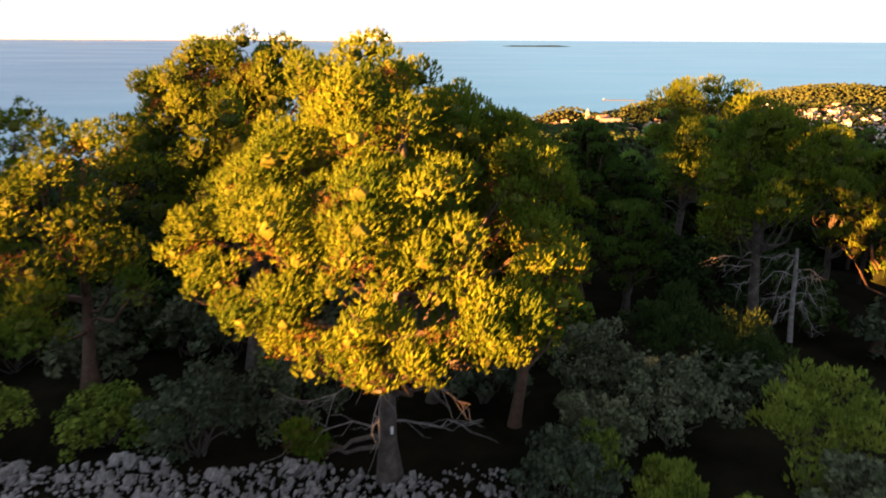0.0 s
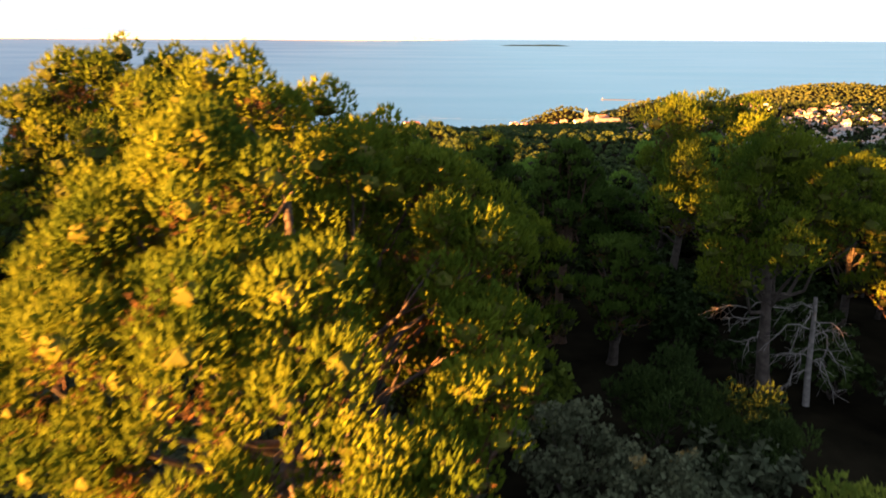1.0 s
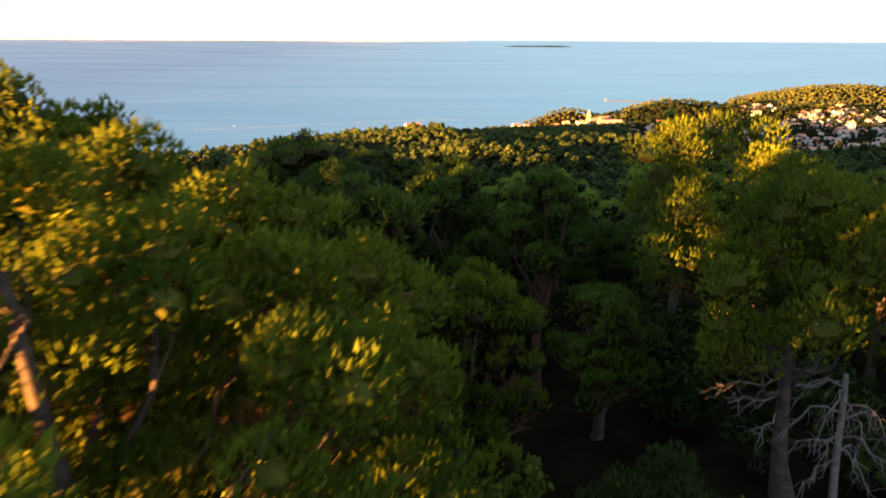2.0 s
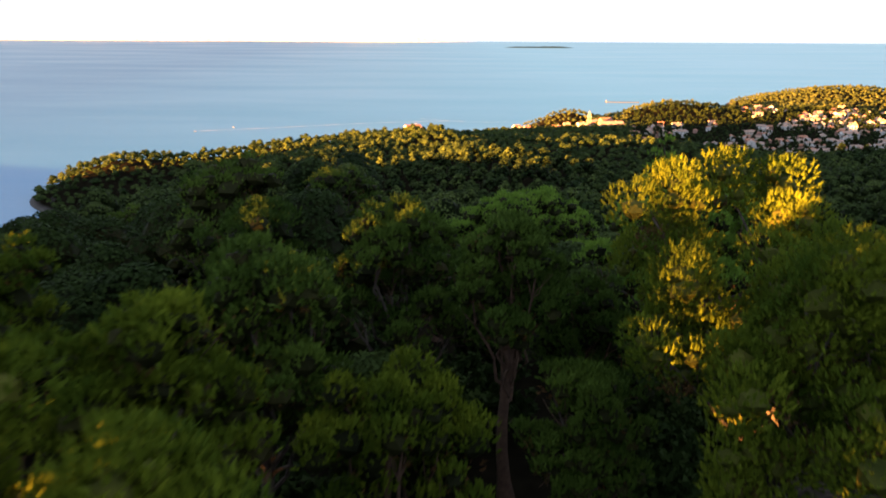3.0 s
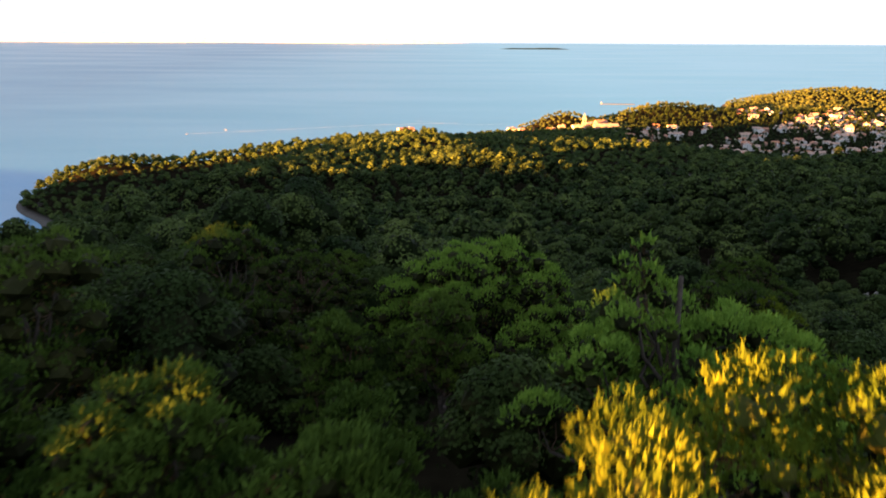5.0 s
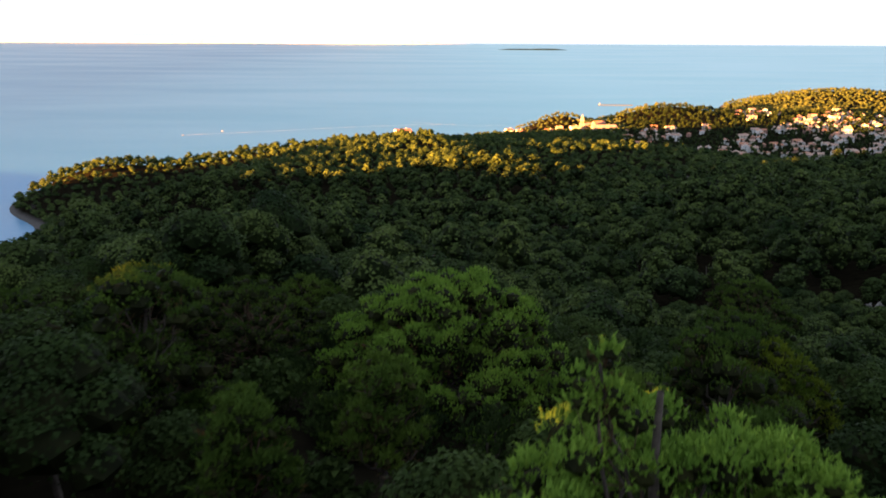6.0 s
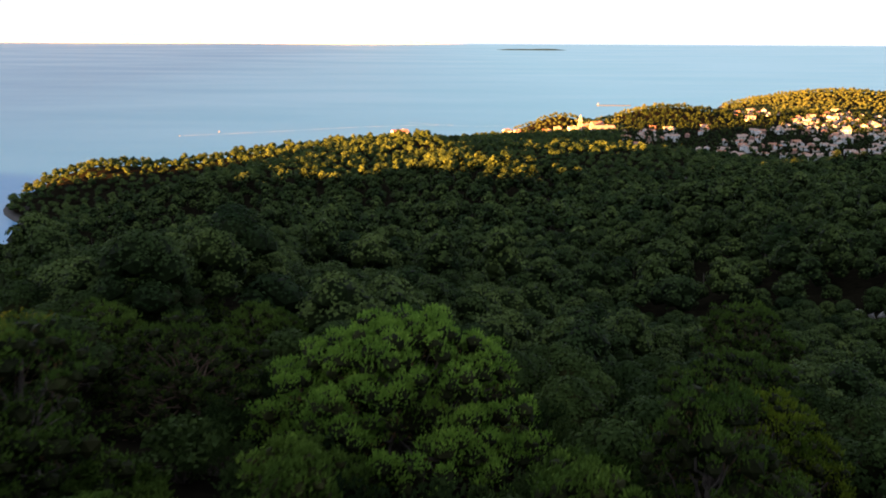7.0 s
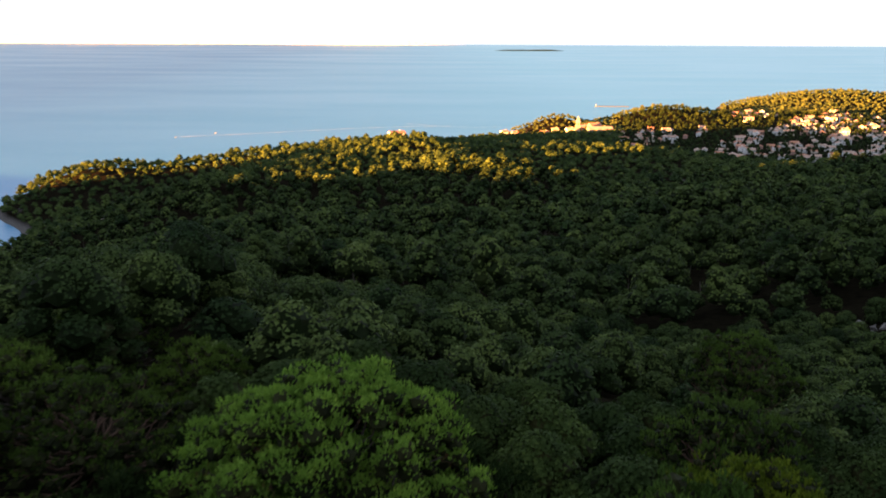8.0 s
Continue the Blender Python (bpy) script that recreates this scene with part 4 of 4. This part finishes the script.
bush((7.7, 13.0, land(7.7, 13.0)), 1.6, 3.2, SHRUB, 507, YELLOW, kind="needle", count=90)
bush((7.3, 10.8, land(7.3, 10.8)), 1.1, 2.3, OAK, 508, GREY)
bush((4.4, 11.8, land(4.4, 11.8)), 0.65, 1.5, SHRUB, 509, YELLOW, kind="needle")
bush((4.0, 16.5, land(4.0, 16.5)), 1.6, 2.6, OAK, 510, GREY)
bush((-10.5, 14.6, land(-10.5, 14.6)), 1.5, 2.2, SHRUB, 511, "low dark green shrub behind the stones")
bush((5.6, 10.9, land(5.6, 10.9)), 0.7, 1.1, SHRUB, 512, "low dark green shrub among the stones")
bush((6.3, 18.3, land(6.3, 18.3)), 1.5, 3.0, SHADE_NEEDLES, 514, "dark green young pine under the tall pines", kind="needle", count=90)
bush((7.9, 17.2, land(7.9, 17.2)), 1.3, 2.6, SHADE_NEEDLES, 515, "dark green young pine under the tall pines", kind="needle", count=90)
rng = np.random.default_rng(61)
for i in range(14):
    a = i * 0.449
    x, y = 8.3 + 5.9 * math.cos(a), 47.9 + 5.9 * math.sin(a)
    bush((x, y, land(x, y)), rng.uniform(1.1, 1.5), rng.uniform(1.5, 2.1), SHADE_NEEDLES, 590 + i, "dark undergrowth shrub beneath the pines", 0.12, 24, "needle", "undergrowth shrubs")
for i in range(84):
    x, y = rng.uniform(-15, 17), rng.uniform(16.5, 34 if i < 46 else 45)
    bush((x, y, land(x, y)), rng.uniform(1.0, 1.6), rng.uniform(1.6, 2.9), SHADE_NEEDLES if y > 21 else OAK if i % 3 else SHRUB, 520 + i, "dark undergrowth shrub beneath the pines", 0.16, 18, group="undergrowth shrubs")


def stone_mesh(seed):
    rng = np.random.default_rng(seed)
    bm = bmesh.new()
    for p in unit(rng.normal(size=(11, 3))) * rng.uniform(0.75, 1.1, (11, 1)) * np.array([1.0, rng.uniform(0.65, 0.95), rng.uniform(0.55, 0.8)]):
        bm.verts.new(p)
    hull = bmesh.ops.convex_hull(bm, input=bm.verts)
    bmesh.ops.delete(bm, geom=[v for v in hull["geom_interior"] if isinstance(v, bmesh.types.BMVert)], context="VERTS")
    return from_bm("stone", bm, STONE)


STONES = [stone_mesh(700 + i) for i in range(12)]
rng = np.random.default_rng(71)


def far_edge(x):
    return 13.9 - 0.075 * (x + 9) + 0.25 * math.sin(x * 1.7)


heap = tagged(new("stone_heap"), "heap of loose pale grey limestone rubble", "rubble")
heap.location = (-3, 11.5, land(-3, 11.5))
laid = 0
while laid < 290:
    x, y = rng.uniform(-10.5, 3.6), rng.uniform(12.0, 14.2)
    if y > far_edge(x) or math.hypot(x + 0.9, y - 13.2) < 0.45 or (x > -0.3 and rng.random() < 0.5):
        continue
    s = 0.075 + 0.13 * rng.random() ** 2.2
    st = part("stone", STONES[laid % 12], heap)
    st.matrix_basis = Matrix.Translation(Vector((x, y, land(x, y) + 0.12 + s * 0.35)) - heap.location) @ pose(0, 0, 0, *rng.uniform(0, 360, 3)) @ Matrix.Diagonal((s, s, s, 1))
    laid += 1
for x, y, s in ((-6.3, 12.4, 0.36), (-1.55, 13.0, 0.27), (-6.9, 13.2, 0.22), (-2.9, 13.3, 0.25), (-2.3, 12.6, 0.2), (-8.9, 13.4, 0.24), (-4.3, 12.4, 0.2), (-3.3, 12.2, 0.24), (1.1, 12.6, 0.2), (4.9, 11.6, 0.22), (3.5, 11.6, 0.18)):
    b = tagged(new("boulder", STONES[int(rng.integers(12))]), "rounded pale limestone boulder on the rubble", "rock", "boulders")
    b.matrix_basis = pose(x, y, land(x, y) + s * 0.55, *rng.uniform(0, 360, 3)) @ Matrix.Diagonal((s, s, s, 1))
for cx, cy, wide, count in ((10.9, 66.3, 1.2, 9), (25.2, 68.8, 1.5, 12), (22.6, 61.0, 1.6, 14), (22.5, 67.8, 0.9, 7), (70.0, 119.7, 2.4, 9)):
    crag = tagged(new("rock_outcrop"), "bare pale limestone outcrop among the bushes", "rock", "rock outcrops")
    crag.location = (cx, cy, land(cx, cy))
    for k in range(count):
        x, y, s = cx + rng.normal(0, wide), cy + rng.normal(0, wide * 0.7), rng.uniform(0.25, 0.65) * (1.8 if cy > 100 else 1.0)
        rock = part("stone", STONES[int(rng.integers(12))], crag)
        rock.matrix_basis = Matrix.Translation(Vector((x, y, land(x, y) + s * 0.35)) - crag.location) @ pose(0, 0, 0, *rng.uniform(0, 360, 3)) @ Matrix.Diagonal((s * 1.3, s, s * 0.8, 1))
small = []
ico = [(np.array([v.co[:] for v in m.vertices]), np.array([p.vertices[:] for p in m.polygons])) for m in STONES[:6]]
while len(small) < 1700:
    x, y = rng.uniform(-11, 4.5), rng.uniform(11.6, 14.4)
    if y > far_edge(x) + 0.15 * rng.normal() or (x > 0 and rng.random() < 0.5):
        continue
    v, f = ico[int(rng.integers(6))]
    a, s = rng.uniform(0, 6.28), 0.03 + 0.06 * rng.random() ** 2
    rot = np.array([[math.cos(a), math.sin(a), 0], [-math.sin(a), math.cos(a), 0], [0, 0, 1]]) * s
    small.append((v @ rot + np.array([x, y, land(x, y) + 0.08 + rng.uniform(0, 0.07)]), f))
tagged(new("rubble", as_mesh("rubble", *join(small), STONE)), "small broken limestone between the larger stones", "rubble", kind="stuff")


# ---- the village ----
def box(lo, hi):
    (a, b, c), (d, e, g) = lo, hi
    v = np.array([(a, b, c), (d, b, c), (d, e, c), (a, e, c), (a, b, g), (d, b, g), (d, e, g), (a, e, g)], float)
    return v, np.array([(0, 3, 2, 1), (4, 5, 6, 7), (0, 1, 5, 4), (1, 2, 6, 5), (2, 3, 7, 6), (3, 0, 4, 7)])


def gable_walls(w, d, h, rise):
    v = np.array([(-w, -d, -2), (w, -d, -2), (w, d, -2), (-w, d, -2), (-w, -d, h), (w, -d, h), (w, d, h), (-w, d, h), (-w, 0, h + rise), (w, 0, h + rise)], float)
    return v, [(0, 1, 5, 4), (2, 3, 7, 6), (1, 2, 6, 9, 5), (3, 0, 4, 8, 7)]


def house(w, d, h, rise, plaster, tile, label, group="village houses", name="house"):
    """A rendered stone house: walls with gables, a tiled pitched roof with eaves, windows, a door and a chimney."""
    t = tagged(new(name), label, "house", group)
    v, f = gable_walls(w, d, h, rise)
    me = bpy.data.meshes.new("wall")
    me.from_pydata(v.tolist(), [], f)
    me.materials.append(plaster)
    part("wall", me, t)
    e, th = 0.45, 0.22
    k = rise / d
    prof = [(-d - e, h - e * k), (0, h + rise), (d + e, h - e * k), (d + e, h - e * k + th), (0, h + rise + th), (-d - e, h - e * k + th)]
    rv = [(x, y, z) for x in (-w - 0.3, w + 0.3) for y, z in prof]
    rf = [(0, 1, 7, 6), (1, 2, 8, 7), (2, 3, 9, 8), (3, 4, 10, 9), (4, 5, 11, 10), (5, 0, 6, 11), (0, 5, 4, 1), (1, 4, 3, 2), (6, 7, 10, 11), (7, 8, 9, 10)]
    me = bpy.data.meshes.new("roof")
    me.from_pydata(rv, [], rf)
    me.materials.append(tile)
    part("roof", me, t)
    n = max(2, int(w / 1.7))
    for floor in range(max(1, int(h / 2.8))):
        for i in range(n):
            x = -w + (i + 0.5) * 2 * w / n
            part("window", as_mesh("window", *box((x - 0.5, -d - 0.04, 0.9 + 2.8 * floor), (x + 0.5, -d + 0.1, 2.3 + 2.8 * floor)), GLAZING), t)
        part("window", as_mesh("window", *box((-w - 0.04, -0.5, 0.9 + 2.8 * floor), (-w + 0.1, 0.5, 2.3 + 2.8 * floor)), GLAZING), t)
    part("chimney", as_mesh("chimney", *box((w * 0.4, 0.2, h), (w * 0.4 + 0.7, 0.9, h + rise + 0.9)), plaster), t)
    return t


rng = np.random.default_rng(83)
H_KINDS = [(5.5, 4.2, 5.8, 1.9, 0, 0), (7.0, 4.6, 5.8, 2.0, 0, 1), (5.0, 4.4, 3.2, 1.7, 1, 0), (6.0, 4.4, 8.4, 2.0, 0, 1), (8.0, 5.0, 5.8, 2.2, 1, 1), (5.4, 4.4, 5.8, 1.9, 2, 0)]
WORDS = ["two-storey white house with a terracotta roof", "long white house with a weathered tile roof", "low cream house with a terracotta roof", "three-storey white house with a pale tile roof",
         "wide cream house with a weathered tile roof", "rose-washed house with a red tile roof"]
village = []
for y in np.arange(694, 1010, 12.5):
    for x in np.arange(205, 720, 15.5):
        px, py = x + rng.uniform(-5, 5), y + rng.uniform(-4, 4)
        if not is_village(px, py) or rng.random() < 0.44 or math.hypot(px - 445, py - 790) < 17 or px > 0.61 * py + 15 or math.hypot(px - 400, (py - 810) * 1.4) < 34 or (px < 400 and py > 905) or 346 < 0.711 * py - 0.703 * px < 382:
            continue
        village.append((px, py))
protos = {}
for px, py in village:
    k = int(rng.integers(6))
    m = pose(px, py, land(px, py), 0, 0, rng.choice([-20, -12, -6, 70, 78]) + rng.uniform(-8, 8)) @ Matrix.Diagonal((*[rng.uniform(0.54, 0.76)] * 3, 1))
    if k not in protos:
        w, d, h, rise, p, q = H_KINDS[k]
        protos[k] = house(w, d, h, rise, PLASTER[p], TILE[q], WORDS[k] + " in the village")
        protos[k].matrix_basis = m
    else:
        copy_thing(protos[k], Matrix.Identity(4)).matrix_basis = m
green = [(x + rng.uniform(-4, 4), y + rng.uniform(-4, 4)) for x in np.arange(205, 740, 7.5) for y in np.arange(692, 1012, 7.5) if is_village(x, y)]
green = [p for p in green if min(math.hypot(p[0] - a, p[1] - b) for a, b in village) > 5.0]
scatter("garden_trees", green, crown_kinds(380, UMBRELLAS, 4, 5, 1.2), rng, CANOPY, "dark garden trees between the village houses", (0.6, 0.9))


def bell_tower(x, y, z, half, shaft, spire, mat, cap, label):
    """A campanile: square shaft with a cornice, belfry with arched openings, and a pointed roof."""
    t = tagged(new("bell_tower"), label, "church tower")
    t.location = (x, y, z)
    part("shaft", as_mesh("shaft", *box((-half, -half, -3), (half, half, shaft)), mat), t)
    part("cornice", as_mesh("cornice", *box((-half - 0.35, -half - 0.35, shaft), (half + 0.35, half + 0.35, shaft + 0.5)), mat), t)
    b = half * 0.92
    part("belfry", as_mesh("belfry", *box((-b, -b, shaft + 0.5), (b, b, shaft + 4.5)), mat), t)
    for sx, sy in ((0, -1), (-1, 0), (1, 0), (0, 1)):
        cx, cy = sx * b, sy * b
        part("bell_opening", as_mesh("bell_opening", *box((cx - 0.6 * abs(sy) - 0.05, cy - 0.6 * abs(sx) - 0.05, shaft + 1.2), (cx + 0.6 * abs(sy) + 0.05, cy + 0.6 * abs(sx) + 0.05, shaft + 3.6)), GLAZING), t)
    e, top = half + 0.2, shaft + 4.5
    me = bpy.data.meshes.new("spire")
    me.from_pydata([(-e, -e, top), (e, -e, top), (e, e, top), (-e, e, top), (0, 0, top + spire)], [], [(0, 3, 2, 1), (0, 1, 4), (1, 2, 4), (2, 3, 4), (3, 0, 4)])
    me.materials.append(cap)
    part("spire", me, t)
    return t


bell_tower(186.5, 900, 9.5, 2.2, 10.5, 8.0, ASHLAR, ASHLAR, "slender sunlit pale stone bell tower with a pointed roof")
bell_tower(445, 790, land(445, 790), 2.4, 9.0, 4.5, PLASTER[0], TILE[1], "grey-white church tower with a low pointed roof among the houses")


def one_house(x, y, turn, spec, label, z=None):
    t = house(*spec, label, "")
    t.matrix_basis = pose(x, y, land(x, y) if z is None else z, 0, 0, turn)


one_house(209, 884, 4, (14, 6, 6.5, 2.4, ASHLAR, TILE[1]), "long grey stone church nave with a shallow roof")
one_house(212, 925, 10, (7, 5, 8.4, 2.2, PLASTER[2], TILE[0]), "rose-coloured villa with a red tile roof")
one_house(438, 786, 8, (9, 5, 6.0, 2.2, PLASTER[0], TILE[1]), "white church nave beside its tower")
one_house(-20, 746, 20, (7.5, 5.5, 9.5, 2.0, PLASTER[0], TILE[0]), "large white villa with a red roof on the wooded ridge")
one_house(-36, 746, 20, (5.0, 4.0, 7.0, 1.8, PLASTER[1], TILE[0]), "low wing with a red roof beside the ridge villa")
for i, (x, y, w) in enumerate(((150, 918, 5), (165, 930, 4), (130, 915, 4), (182, 922, 5), (116, 930, 3.5), (200, 935, 5), (104, 938, 4))):
    one_house(x, y, -8 + 5 * i, (w, 4.5, 5.8, 1.8, PLASTER[i % 3], TILE[i % 2]), "sunlit old stone house with a tiled roof near the shore", max(land(x, y), 2.0))


# ---- shore, pier, track, boat ----
def ribbon(line, half, mat, name, label, category, lift=0.3, kind="structure", floor=None):
    """A strip of ground or foam that follows the land, or lies on the sea."""
    p = np.array(line, float)
    fine = np.stack([np.interp(np.linspace(0, len(p) - 1, 40), np.arange(len(p)), p[:, k]) for k in range(2)], -1)
    way = unit(np.gradient(fine, axis=0))
    side = np.stack([-way[:, 1], way[:, 0]], -1) * (half * (0.7 + 0.3 * np.sin(np.arange(40) * 1.3)))[:, None]
    rows = np.concatenate([fine - side, fine + side])
    z = np.full(len(rows), floor) if floor is not None else hills(rows[:, 0], rows[:, 1]) + lift
    i = np.arange(39)
    ob = new(name, as_mesh(name, np.column_stack([rows, z]), np.stack([i, i + 1, i + 41, i + 40], -1), mat))
    return tagged(ob, label, category, kind=kind)


ribbon([(-230, 520), (-218, 512), (-205, 500), (-196, 492), (-190, 480)], 2.2, DRYTRACK, "path", "pale gravel track through the headland wood", "track", 0.8)
ribbon([(-295, 938), (-210, 968), (-136, 1000), (-80, 1022), (-10, 1040), (40, 1045)], 1.6, FOAM, "wake", "long white wake behind a small motorboat", "wake", floor=0.25)
ribbon([(-20, 1070), (30, 1040), (75, 1032), (110, 1040)], 1.0, FOAM, "wake", "faint older wake close to the shore", "wake", floor=0.25)
pier = tagged(new("pier"), "low pale stone breakwater reaching into the sea", "pier")
pier.matrix_basis = pose(318, 1298, 0, 0, 0, -4)
part("deck", as_mesh("deck", *box((-24, -2, -2), (34, 2, 0.9)), WET_STONE), pier)
part("beacon", as_mesh("beacon", *tube([(-22, 0, 0.8), (-22, 0, 2.5), (-22, 0, 4)], [0.8, 0.6, 0.5], 8), HULL), pier)


def motorboat(x, y, turn):
    t = tagged(new("motorboat"), "small white motorboat on the open sea", "boat")
    t.matrix_basis = pose(x, y, 0, 0, 0, turn) @ Matrix.Diagonal((0.36, 0.36, 0.36, 1))
    v = [(-3.5, -1.2, 1.0), (2.0, -1.2, 1.1), (4.2, 0, 1.4), (2.0, 1.2, 1.1), (-3.5, 1.2, 1.0), (-3.3, -0.8, -0.3), (2.0, -0.7, -0.3), (3.4, 0, -0.2), (2.0, 0.7, -0.3), (-3.3, 0.8, -0.3)]
    f = [(0, 1, 6, 5), (1, 2, 7, 6), (2, 3, 8, 7), (3, 4, 9, 8), (4, 0, 5, 9), (0, 4, 3, 2, 1)]
    me = bpy.data.meshes.new("hull")
    me.from_pydata(v, [], f)
    me.materials.append(HULL)
    part("hull", me, t)
    part("cabin", as_mesh("cabin", *box((-1.0, -0.8, 1.0), (1.4, 0.8, 2.3)), HULL), t)
    part("windscreen", as_mesh("windscreen", *box((1.35, -0.7, 1.5), (1.46, 0.7, 2.2)), GLAZING), t)


motorboat(-298, 937, 200)
motorboat(-260, 974, 170)
